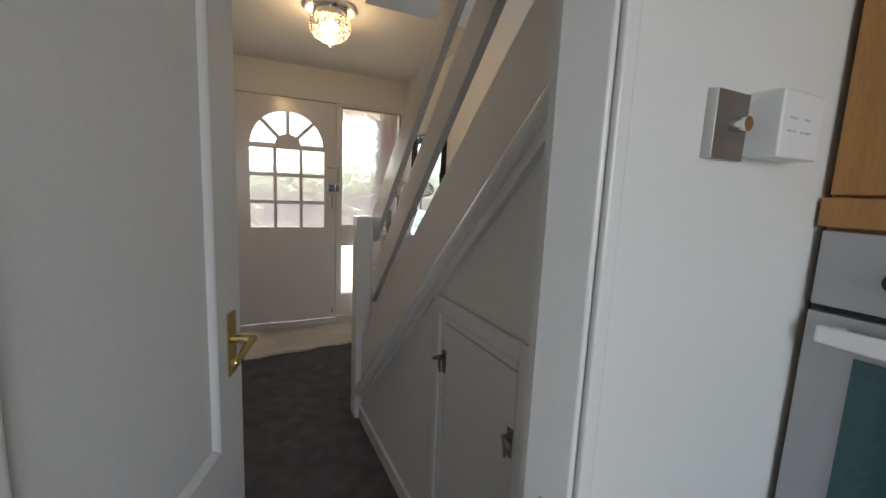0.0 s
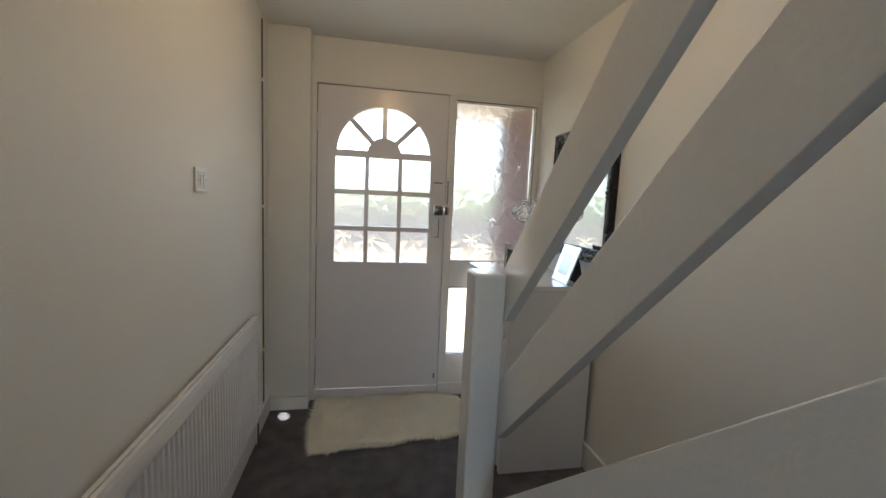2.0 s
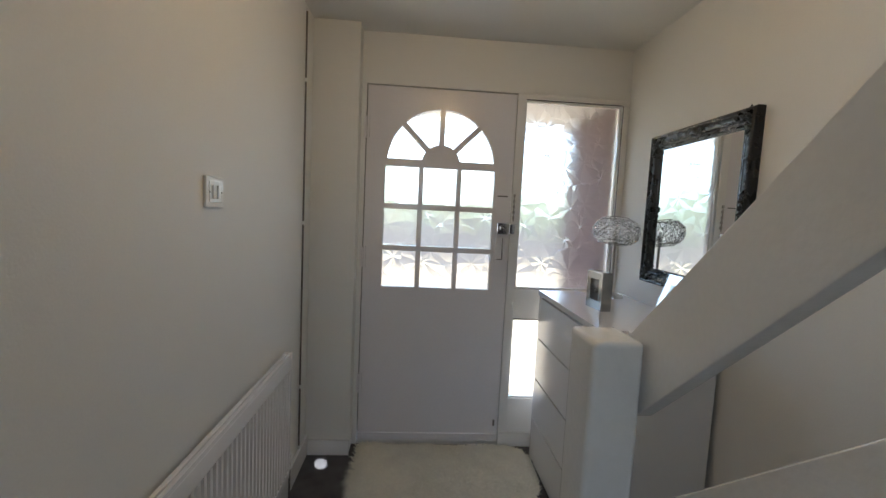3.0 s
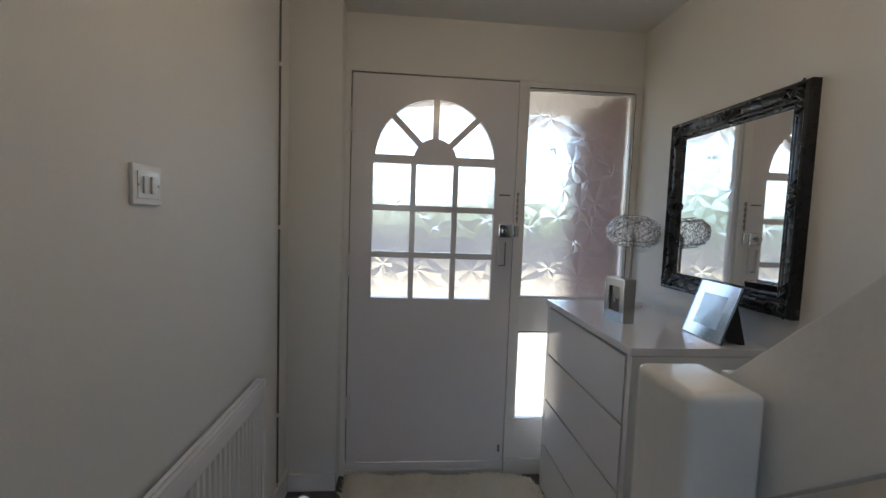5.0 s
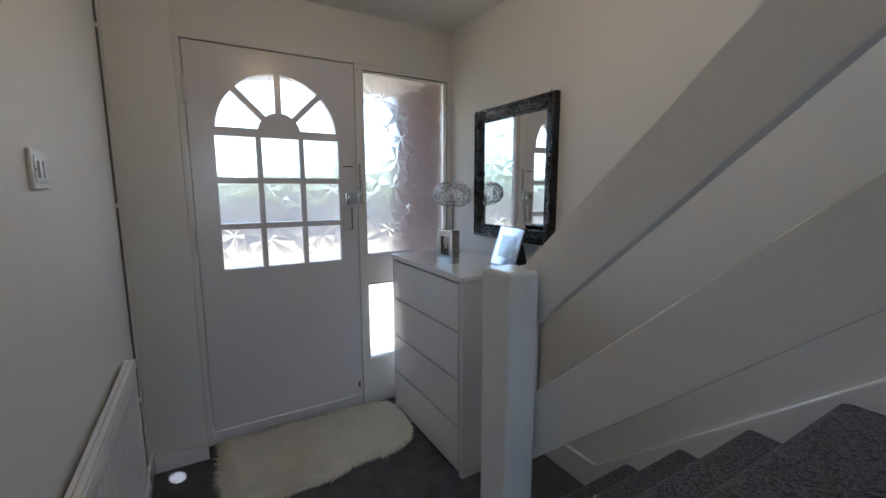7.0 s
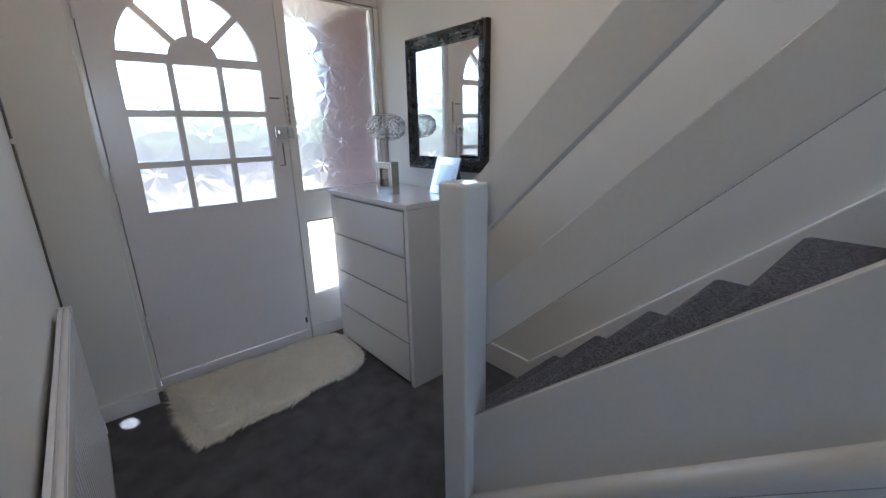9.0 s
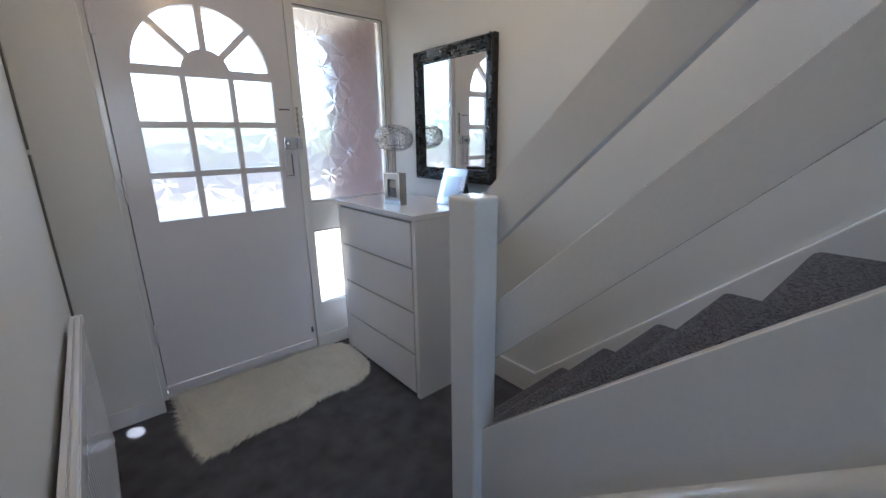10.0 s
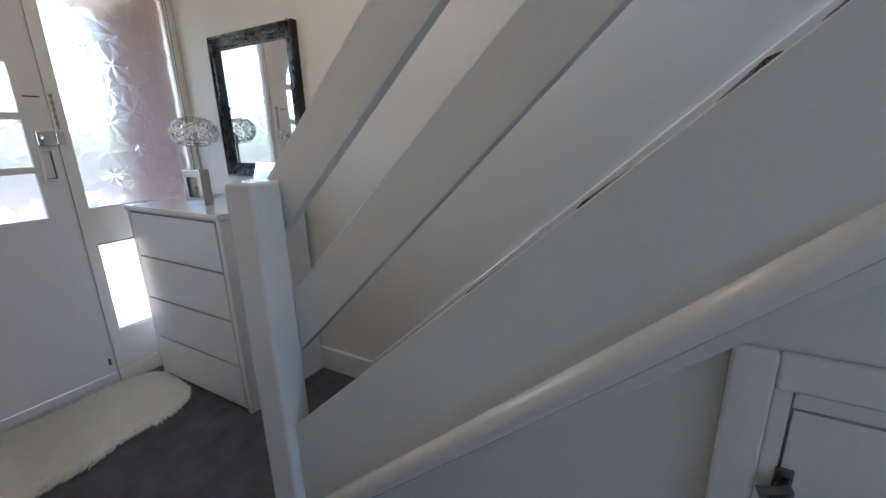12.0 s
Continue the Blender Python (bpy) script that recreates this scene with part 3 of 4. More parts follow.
def ornate_mirror():
    xw, y0, y1, z0, z1 = 1.799, -0.984, -0.328, 1.112, 1.848
    m = thing("wall_mirror", (xw, (y0 + y1) / 2, z0), "rectangular wall mirror in a carved black frame", "mirror")
    prof = [(0.0, 0.0), (0.0, 0.030), (0.004, 0.037), (0.010, 0.040), (0.015, 0.036), (0.018, 0.029), (0.026, 0.031), (0.036, 0.030), (0.042, 0.025), (0.045, 0.020), (0.050, 0.024), (0.055, 0.022), (0.059, 0.014), (0.064, 0.018), (0.069, 0.016), (0.074, 0.011), (0.076, 0.0)]
    bm = B()
    corners = [(y0, z0, 1, 1), (y1, z0, -1, 1), (y1, z1, -1, -1), (y0, z1, 1, -1)]
    rings = [[bm.verts.new((xw - d, y + sy * w, z + sz * w)) for w, d in prof] for y, z, sy, sz in corners]
    for i in range(4):
        a, b = rings[i], rings[(i + 1) % 4]
        for j in range(len(prof) - 1):
            bm.faces.new((a[j], a[j + 1], b[j + 1], b[j]))
    bmesh.ops.recalc_face_normals(bm, faces=bm.faces)
    part("frame", bm, BLACKF, m, "black moulded wooden frame")
    part("glass", box(B(), xw - 0.011, xw - 0.004, y0 + 0.070, y1 - 0.070, z0 + 0.070, z1 - 0.070), MIRRORM, m, "silvered mirror glass", smooth=False)
    rnd = random.Random(5)

    def leaf(py, pz, lean, r):
        bm = B()
        bmesh.ops.create_icosphere(bm, subdivisions=2, radius=r, matrix=Matrix.Translation((xw - 0.032, py, pz)) @ Matrix.Rotation(lean, 4, "X") @ Matrix.Diagonal((0.34, 1.15, 0.42, 1)))
        bmesh.ops.create_icosphere(bm, subdivisions=1, radius=r * 0.34, matrix=Matrix.Translation((xw - 0.034, py + r * 0.9 * math.cos(lean), pz + r * 0.9 * math.sin(lean))))
        return bm

    def scroll(cy, cz, arms):
        """Carved acanthus: a boss with leaves fanned out along each arm."""
        bm = B()
        bmesh.ops.create_icosphere(bm, subdivisions=2, radius=0.011, matrix=Matrix.Translation((xw - 0.036, cy, cz)))
        carving = part("carving", bm, BLACKF, m, "carved scroll ornament")
        for oy, oz, ay, az, n, length in arms:
            for i in range(n):
                f = (i + 0.5) / n * 2 - 1
                lean = math.atan2(az, ay) + (0.9 if i % 2 else -0.9) * (1 if f < 0 else -1) + rnd.uniform(-0.2, 0.2)
                part("leaf", leaf(cy + oy + ay * f * length + rnd.uniform(-0.004, 0.004), cz + oz + az * f * length + rnd.uniform(-0.004, 0.004), lean, 0.0155 * (1.15 - 0.5 * abs(f))), BLACKF, carving)
    ym, zm, w = (y0 + y1) / 2, (z0 + z1) / 2, 0.030
    for cy, cz, ay, az in ((ym, z1 - w, 1, 0), (ym, z0 + w, 1, 0), (y0 + w, zm, 0, 1), (y1 - w, zm, 0, 1)):
        scroll(cy, cz, [(0, 0, ay, az, 9, 0.062)])
    for cy, cz, sy, sz in ((y0 + w, z0 + w, 1, 1), (y1 - w, z0 + w, -1, 1), (y1 - w, z1 - w, -1, -1), (y0 + w, z1 - w, 1, -1)):
        scroll(cy, cz, [(0.025 * sy, 0, 1, 0, 7, 0.055), (0, 0.025 * sz, 0, 1, 7, 0.055)])
    return m


ornate_mirror()


def crystal_lamp():
    cx, cy, zb = 1.664, -0.238, 1.0
    t = thing("table_lamp", (cx, cy, zb), "chrome table lamp with crystal bead shade on the chest", "lamp")
    bm = tube(B(), (cx, cy, zb), (cx, cy, zb + 0.012), 0.062, 0.060, 40)
    tube(bm, (cx, cy, zb + 0.012), (cx, cy, zb + 0.026), 0.060, 0.010, 40)
    part("base", bm, CHROME, t, "round polished chrome foot")
    bm = B()
    tube(bm, (cx, cy, zb + 0.02), (cx, cy, zb + 0.36), 0.0065, seg=12)
    tube(bm, (cx, cy, zb + 0.29), (cx, cy, zb + 0.345), 0.014, 0.014, 14)
    part("stem", bm, STEEL, t, "thin dark steel stem")
    R, Hh, zc = 0.120, 0.083, zb + 0.360
    tilt = Matrix.Translation((cx, cy, zc)) @ Matrix.Rotation(radians(7), 4, "Y") @ Matrix.Rotation(radians(-5), 4, "X")
    def ring(path, r, k):
        bm = sweep(B(), path, [(r * math.cos(q * 2 * math.pi / k), r * math.sin(q * 2 * math.pi / k)) for q in range(k)], closed=True)
        bmesh.ops.transform(bm, matrix=tilt, verts=bm.verts)
        return bm

    def hoop(lat):
        la = radians(lat)
        return [(R * math.cos(la) * math.cos(2 * math.pi * i / 40), R * math.cos(la) * math.sin(2 * math.pi * i / 40), Hh * math.sin(la)) for i in range(40)]
    def sway(lat, lift, ph):
        out = []
        for i in range(48):
            a = 2 * math.pi * i / 48
            la = radians(lat + lift * math.sin(a + ph))
            out.append((R * math.cos(la) * math.cos(a), R * math.cos(la) * math.sin(a), Hh * math.sin(la)))
        return out
    shade = part("shade", ring(hoop(58), 0.0018, 5), HOOK, t, "woven wire shade hung with crystal")
    for lat, lift, ph in ((-58, 0, 0), (0, 44, 0.4), (0, 44, 2.5), (0, 44, 4.6), (46, 6, 1.0), (-46, 6, 3.0)):
        part("hoop", ring(sway(lat, lift, ph), 0.0016, 5), HOOK, shade, "thin dark wire hoop")
    for b in range(6):
        path = []
        for i in range(72):
            a = 2 * math.pi * i / 72
            lat = radians(50) * math.sin((4 + b % 3) * a + b * 1.1)
            path.append((R * math.cos(lat) * math.cos(a), R * math.cos(lat) * math.sin(a), Hh * math.sin(lat)))
        part("wire", ring(path, 0.0013, 4), CHROME, shade)
    for k in range(3):
        a = 2.094 * k
        la = radians(58)
        bm = tube(B(), (0, 0, Hh * 0.85), (R * math.cos(la) * math.cos(a), R * math.cos(la) * math.sin(a), Hh * math.sin(la)), 0.0018, seg=6)
        bmesh.ops.transform(bm, matrix=tilt, verts=bm.verts)
        part("spoke", bm, CHROME, shade)
    beads = B()
    rnd = random.Random(8)
    for i in range(230):
        a = i * 2.39996
        sn = (i + 0.5) / 230 * 1.6 - 0.8
        la = math.asin(sn)
        r = rnd.uniform(0.93, 1.02)
        q = Matrix.Translation((r * R * math.cos(la) * math.cos(a), r * R * math.cos(la) * math.sin(a), r * Hh * sn)) @ Matrix.Rotation(rnd.uniform(0, 3), 4, "X") @ Matrix.Rotation(rnd.uniform(0, 3), 4, "Z")
        bmesh.ops.create_icosphere(beads, subdivisions=1, radius=rnd.uniform(0.0055, 0.0085), matrix=q)
    bmesh.ops.transform(beads, matrix=tilt, verts=beads.verts)
    tagged(part("bead_netting", beads, CRYSTAL, shade, "clear cut crystal beads", smooth=False), kind="stuff").visible_shadow = False
    return t


crystal_lamp()


def mirrored_holder():
    cx, cy, zb = 1.452, -0.545, 1.0
    t = thing("candle_holder", (cx, cy, zb), "mirrored glass block candle holder standing on the chest", "candle holder")
    turn = Matrix.Translation((cx, cy, zb)) @ Matrix.Rotation(radians(-84), 4, "Z")
    bm = curve_panel("block", [(-0.064, 0), (0.064, 0), (0.064, 0.176), (-0.064, 0.176)], [[(-0.036, 0.042), (0.036, 0.042), (0.036, 0.140), (-0.036, 0.140)]], 0.052, 0.002)
    bmesh.ops.transform(bm, matrix=turn @ Matrix.Translation((0, -0.026, 0)), verts=bm.verts)
    part("block", bm, SILVERG, t, "silvered glass block with square hollow")
    bm = box(B(), -0.0355, 0.0355, -0.016, -0.010, 0.0425, 0.1395)
    bmesh.ops.transform(bm, matrix=turn, verts=bm.verts)
    part("hollow_back", bm, DARKGLASS, t, "grey glass back of the hollow")
    bm = tube(B(), (0.0, -0.0165, 0.084), (0.0, -0.024, 0.084), 0.007, 0.006, 16)
    bmesh.ops.transform(bm, matrix=turn, verts=bm.verts)
    part("stud", bm, HOOK, t, "small dark metal stud")
    bm = B()
    for x in (-0.063, 0.063):
        box(bm, x - 0.0025, x + 0.0025, -0.028, -0.0235, 0.001, 0.175, 0.001)
    box(bm, -0.0605, 0.0605, -0.028, -0.0235, 0.171, 0.1755, 0.001)
    bmesh.ops.transform(bm, matrix=turn, verts=bm.verts)
    part("edge_strip", bm, CHROME, t, "bright bevelled edge")
    return t


DARKGLASS = material("smoked_glass", (0.20, 0.20, 0.20), 0.2, metal=0.6, var=0.15, scale=20)
SILVERG = material("silvered_glass", (0.42, 0.43, 0.43), 0.24, metal=0.8, var=0.08, scale=12, rough_var=0.05)
mirrored_holder()


def photo_frame():
    bx, by, zb = 1.632, -0.783, 1.0
    p = thing("photo_frame", (bx, by, zb), "glass photo frame leaning on its strut on the chest", "photo frame")
    m = Matrix.Translation((bx, by, zb + 0.001)) @ Matrix.Rotation(radians(-4.5), 4, "Z") @ Matrix.Rotation(radians(18.0), 4, "Y")

    def slab(x0, x1, y0, y1, z0, z1, bev=0.0):
        bm = box(B(), x0, x1, y0, y1, z0, z1, bev)
        bmesh.ops.transform(bm, matrix=m, verts=bm.verts)
        return bm
    part("backing", slab(0.002, 0.006, -0.105, 0.105, 0.0, 0.203), BLACKP, p, "black backing board")
    part("mount", slab(-0.001, 0.0015, -0.104, 0.104, 0.001, 0.202), SATIN, p, "bright silvered border")
    part("picture", slab(-0.0022, -0.0012, -0.062, 0.062, 0.042, 0.160), SATINPHOTO, p, "faint pale picture")
    g = part("glass", slab(-0.007, -0.0025, -0.106, 0.106, -0.0, 0.205, 0.001), SHEEN, p, "clear bevelled glass")
    g.visible_shadow = False
    bm = B()
    prism(bm, [(0.006, 0.165), (0.006, 0.03), (0.090, -0.030), (0.112, -0.030)], "y", -0.086, -0.030)
    bmesh.ops.transform(bm, matrix=m, verts=bm.verts)
    for v in bm.verts:
        v.co.z = max(v.co.z, zb)
    part("strut", bm, BLACKP, p, "black folding strut")
    return p


SATIN = material("mirrored_mount", (0.92, 0.93, 0.94), 0.16, metal=0.9, var=0.02, rough_var=0.03)
SATINPHOTO = material("pale_silvery_photo", (0.70, 0.74, 0.76), 0.38, metal=0.7, var=0.12, scale=30)
SHEEN = clear_glass("photo_glass", 0.0, (1, 1, 1))
photo_frame()


def radiator():
    y0, y1, z0, z1, xf = -1.965, -0.555, 0.165, 0.752, 0.048
    r = thing("radiator", (0.05, (y0 + y1) / 2, z0), "white enamelled panel radiator on the hall wall", "radiator")
    bm = B()
    n = 42
    step = (y1 - y0 - 0.04) / n
    prof = []
    for i in range(n):
        yy = y0 + 0.02 + i * step
        prof += [(xf, yy), (xf, yy + step * 0.36), (xf - 0.007, yy + step * 0.5), (xf - 0.007, yy + step * 0.86)]
    prof += [(xf, y1 - 0.02), (xf - 0.012, y1 - 0.02), (xf - 0.012, y0 + 0.02)]
    prism(bm, prof, "z", z0 + 0.035, z1 - 0.075)
    box(bm, xf - 0.012, xf, y0 + 0.002, y1 - 0.002, z1 - 0.075, z1 - 0.016, 0.004)
    box(bm, xf - 0.012, xf, y0 + 0.002, y1 - 0.002, z0, z0 + 0.035, 0.004)
    box(bm, xf - 0.0115, xf - 0.0005, y0 + 0.002, y0 + 0.02, z0 + 0.035, z1 - 0.075)
    box(bm, xf - 0.0115, xf - 0.0005, y1 - 0.02, y1 - 0.002, z0 + 0.035, z1 - 0.075)
    part("front_panel", bm, RADP, r, "ribbed white front panel")
    part("back_panel", box(B(), 0.018, 0.026, y0 + 0.01, y1 - 0.01, z0 + 0.01, z1 - 0.03, 0.003), RADP, r)
    bm = B()
    box(bm, 0.016, 0.046, y0 + 0.012, y1 - 0.012, z1 - 0.018, z1 - 0.008)
    for x in (0.0225, 0.0395):
        box(bm, x - 0.0065, x + 0.0065, y0 + 0.012, y1 - 0.012, z1 - 0.009, z1 - 0.001, 0.003)
    part("top_grille", bm, RADP, r, "ridged white top grille")
    for y in (y0 - 0.004, y1 - 0.010):
        part("end_cap", box(B(), 0.012, 0.053, y, y + 0.014, z1 - 0.034, z1 + 0.002, 0.006, 3), RADP, r, "rounded white end cap")
    for y in (y0, y1 - 0.003):
        part("side_panel", box(B(), 0.018, 0.036, y, y + 0.003, z0 + 0.015, z1 - 0.034), RADP, r)
    bm = B()
    tube(bm, (0.034, y1 - 0.01, z0 + 0.045), (0.034, y1 + 0.032, z0 + 0.045), 0.011, seg=14)
    tube(bm, (0.034, y1 + 0.030, 0.0), (0.034, y1 + 0.030, z0 + 0.045), 0.0075, seg=12)
    part("pipe", bm, CHROME, r, "chrome pipe tail")
    bm = tube(B(), (0.034, y1 + 0.030, z0 + 0.02), (0.034, y1 + 0.030, z0 + 0.085), 0.016, 0.013, 16)
    part("valve", bm, PLASTIC, r, "white radiator valve")
    return r


radiator()


SWITCH = material("satin_silver_plate", (0.66, 0.66, 0.64), 0.42, metal=0.35, var=0.04)


def light_switch():
    y0, y1, z0, z1 = -1.234, -1.134, 1.395, 1.482
    s = thing("light_switch", (0, (y0 + y1) / 2, z0), "double light switch with silver-edged white plate", "light switch")
    part("plate", box(B(), 0.0, 0.009, y0, y1, z0, z1, 0.003, 3), PLASTIC, s)
    part("surround", box(B(), 0.009, 0.011, y0 + 0.014, y1 - 0.014, z0 + 0.014, z1 - 0.014, 0.001), SWITCH, s, "silver inner plate")
    for k in range(2):
        yc = (y0 + y1) / 2 + (-0.014 if k else 0.014)
        part("rocker", box(B(), 0.011, 0.0155, yc - 0.008, yc + 0.008, z0 + 0.025, z1 - 0.025, 0.0015), PLASTIC, s, "white rocker")
        part("screw", tube(B(), (0.010, (y0 + y1) / 2 + (-0.034 if k else 0.034), (z0 + z1) / 2), (0.0122, (y0 + y1) / 2 + (-0.034 if k else 0.034), (z0 + z1) / 2), 0.003, seg=10), STEEL, s)
    return s


light_switch()


def ceiling_light():
    cx, cy, zt = 0.812, -1.352, CEIL_Z
    c = thing("ceiling_light", (cx, cy, zt), "flush crystal ceiling light, switched on", "ceiling light")
    bm = B()
    tube(bm, (cx, cy, zt - 0.022), (cx, cy, zt), 0.142, 0.146, 48)
    tube(bm, (cx, cy, zt - 0.060), (cx, cy, zt - 0.022), 0.094, 0.098, 48)
    part("ceiling_plate", bm, CHROME, c, "round chrome ceiling plate")
    rows = [(0.122, 0.070, 30), (0.130, 0.092, 30), (0.130, 0.115, 30), (0.121, 0.137, 26), (0.103, 0.157, 22), (0.077, 0.172, 16), (0.046, 0.182, 10), (0.017, 0.188, 4)]
    bm = B()
    for r, d, n in rows:
        r *= 0.85
        for i in range(n):
            a = 2 * math.pi * (i + (n % 3) / 3) / n
            bmesh.ops.create_icosphere(bm, subdivisions=1, radius=0.0112, matrix=Matrix.Translation((cx + r * math.cos(a), cy + r * math.sin(a), zt - d)) @ Matrix.Diagonal((1, 1, 1.15, 1)))
    bmesh.ops.create_icosphere(bm, subdivisions=1, radius=0.015, matrix=Matrix.Translation((cx, cy, zt - 0.205)))
    ob = part("crystal_bowl", bm, CRYSTAL, c, "tiers of clear crystal drops", smooth=False)
    tagged(ob, kind="stuff")
    ob.visible_shadow = False
    for k in range(3):
        a = 2.094 * k + 0.4
        b = part("bulb", ball(B(), (cx + 0.038 * math.cos(a), cy + 0.038 * math.sin(a), zt - 0.105), 0.020, (1, 1, 1.5), 2), BULB, c, "lit warm bulb")
        b.visible_shadow = False
    return c


ceiling_light()

# sheepskin
RUG = [(0.300, -0.05), (0.304, -0.20), (0.322, -0.38), (0.338, -0.52), (0.350, -0.622), (0.43, -0.618), (0.55, -0.603), (0.68, -0.612), (0.80, -0.606), (0.89, -0.574), (0.98, -0.552), (1.06, -0.570), (1.15, -0.560), (1.215, -0.520), (1.262, -0.455), (1.288, -0.370), (1.296, -0.25), (1.296, -0.15), (1.27, -0.07), (1.05, -0.045), (0.85, -0.04), (0.60, -0.045), (0.45, -0.035)]


def inside(x, y, poly):
    hit = False
    for (ax, ay), (bx, by) in zip(poly, poly[1:] + poly[:1]):
        if (ay > y) != (by > y) and x < (bx - ax) * (y - ay) / (by - ay) + ax:
            hit = not hit
    return hit


rug = thing("sheepskin_rug", (0.8, -0.33, 0), "fluffy ivory sheepskin rug lying before the front door", "rug")


def edge_gap(x, y):
    best = 9
    for (ax, ay), (bx, by) in zip(RUG, RUG[1:] + RUG[:1]):
        dx, dy = bx - ax, by - ay
        t = max(0, min(1, ((x - ax) * dx + (y - ay) * dy) / (dx * dx + dy * dy)))
        best = min(best, math.hypot(x - ax - t * dx, y - ay - t * dy))
    return best


def pile(x, y):
    g = min(1, edge_gap(x, y) / 0.05) if inside(x, y, RUG) else 0
    lumps = 0.010 * noise.noise(Vector((x * 8, y * 8, 1))) + 0.005 * noise.noise(Vector((x * 24, y * 24, 4)))
    return 0.004 + (0.030 + lumps) * math.sqrt(g)


bm = B()
grid = {}
ST = 0.0125
for i in range(84):
    for j in range(52):
        x, y = 0.28 + i * ST, -0.645 + j * ST
        if inside(x, y, RUG) and edge_gap(x, y) > 0.004:
            grid[i, j] = bm.verts.new((x, y, pile(x, y)))
for i, j in grid:
    q = [(i, j), (i + 1, j), (i + 1, j + 1), (i, j + 1)]
    if all(k in grid for k in q):
        bm.faces.new([grid[k] for k in q])
part("hide", bm, FUR, rug, "thick ivory wool pile")
rnd = random.Random(3)
verts, faces = [], []
while len(faces) < 30000:
    x, y = rnd.uniform(0.29, 1.30), rnd.uniform(-0.64, -0.03)
    if not inside(x, y, RUG):
        continue
    g = edge_gap(x, y)
    if g > 0.03 and rnd.random() > 0.35:
        continue
    flow = 2.6 * noise.noise(Vector((x * 4, y * 4, 0.3))) + 3.0
    out = Vector((x - 0.8, (y + 0.33) * 1.4)).normalized() * (1.1 if g < 0.03 else 0.3)
    L = rnd.uniform(0.020, 0.040)
    dx, dy = math.cos(flow) * 0.8 + out.x + rnd.uniform(-0.4, 0.4), math.sin(flow) * 0.8 + out.y + rnd.uniform(-0.4, 0.4)
    z0 = pile(x, y) - 0.003
    z2 = max(0.003, pile(x + dx * L, y + dy * L) + 0.002) if g > 0.03 else rnd.uniform(0.002, 0.02)
    w = rnd.uniform(0.0012, 0.0024)
    n = math.hypot(dx, dy)
    sx, sy = -dy / n * w, dx / n * w
    i = len(verts)
    zm = max(z0, z2) + rnd.uniform(0.001, 0.006)
    verts += [(x - sx, y - sy, z0), (x + sx, y + sy, z0), (x + sx + dx * L * 0.5, y + sy + dy * L * 0.5, zm), (x - sx + dx * L * 0.5, y - sy + dy * L * 0.5, zm), (x + dx * L, y + dy * L, z2)]
    faces += [(i, i + 1, i + 2, i + 3), (i + 3, i + 2, i + 4)]
me = bpy.data.meshes.new("fleece")
me.from_pydata([(v[0] - 0.8, v[1] + 0.33, v[2]) for v in verts], [], faces)
me.materials.append(FUR)
me.shade_smooth()
fleece = new("fleece", me)
fleece.parent = rug
tagged(fleece, "long ivory wool strands at the edge", kind="stuff")

# ---- inner door, opened into the hall ----
HX, HY, FX2, FY2 = 0.060, -3.470, 0.302, -2.862
WL = math.hypot(FX2 - HX, FY2 - HY)
LEAFM = Matrix.Translation((HX, HY, 0)) @ Matrix.Rotation(math.atan2(FY2 - HY, FX2 - HX), 4, "Z")
door = thing("interior_door", (HX, HY, 0), "white panelled inner door standing open against the hall wall", "door")


def on_leaf(bm):
    bmesh.ops.transform(bm, matrix=LEAFM, verts=bm.verts)
    return bm


PANELS = [(0.032, WL - 0.122, 0.735, 1.870), (0.032, WL - 0.122, 0.215, 0.600)]
bm = curve_panel("leaf", [(0, 0.008), (WL, 0.008), (WL, 1.99), (0, 1.99)], [[(a, c), (b, c), (b, d), (a, d)] for a, b, c, d in PANELS], 0.036, 0.002)
part("leaf", on_leaf(bm), GLOSS, door, "white gloss stiles and rails")
for a, b, c, d in PANELS:
    part("panel", on_leaf(box(B(), a - 0.005, b + 0.005, 0.012, 0.026, c - 0.005, d + 0.005)), GLOSS, door, "recessed flat white panel")
    bm = B()
    prof = [(0.0, -0.001), (0.005, -0.003), (0.012, -0.002), (0.019, 0.004), (0.024, 0.011), (0.0, 0.011)]
    cs = [(a, c, 1, 1), (b, c, -1, 1), (b, d, -1, -1), (a, d, 1, -1)]
    rings = [[bm.verts.new((x + sx * w, v, z + sz * w)) for w, v in prof] for x, z, sx, sz in cs]
    for i in range(4):
        r, t2 = rings[i], rings[(i + 1) % 4]
        for j in range(len(prof)):
            k = (j + 1) % len(prof)
            bm.faces.new((r[j], r[k], t2[k], t2[j]))
    bmesh.ops.recalc_face_normals(bm, faces=bm.faces)
    part("panel_moulding", on_leaf(bm), GLOSS, door, "raised white moulding")
hx, hz = WL - 0.060, 0.985
plate = part("handle_plate", on_leaf(box(B(), hx - 0.021, hx + 0.021, -0.005, 0.0, hz - 0.078, hz + 0.078, 0.002)), BRASS, door, "brass handle plate")
bm = B()
tube(bm, (hx, -0.004, hz + 0.012), (hx, -0.020, hz + 0.012), 0.013, 0.010, 18)
tube(bm, (hx, -0.018, hz + 0.012), (hx, -0.052, hz + 0.012), 0.009, 0.009, 18)
ball(bm, (hx, -0.052, hz + 0.012), 0.0105, sub=2)
tube(bm, (hx, -0.052, hz + 0.012), (hx - 0.080, -0.044, hz - 0.014), 0.009, 0.0075, 18)
ball(bm, (hx - 0.081, -0.044, hz - 0.014), 0.0105, sub=2)
part("lever", on_leaf(bm), BRASS, plate, "brass lever handle")
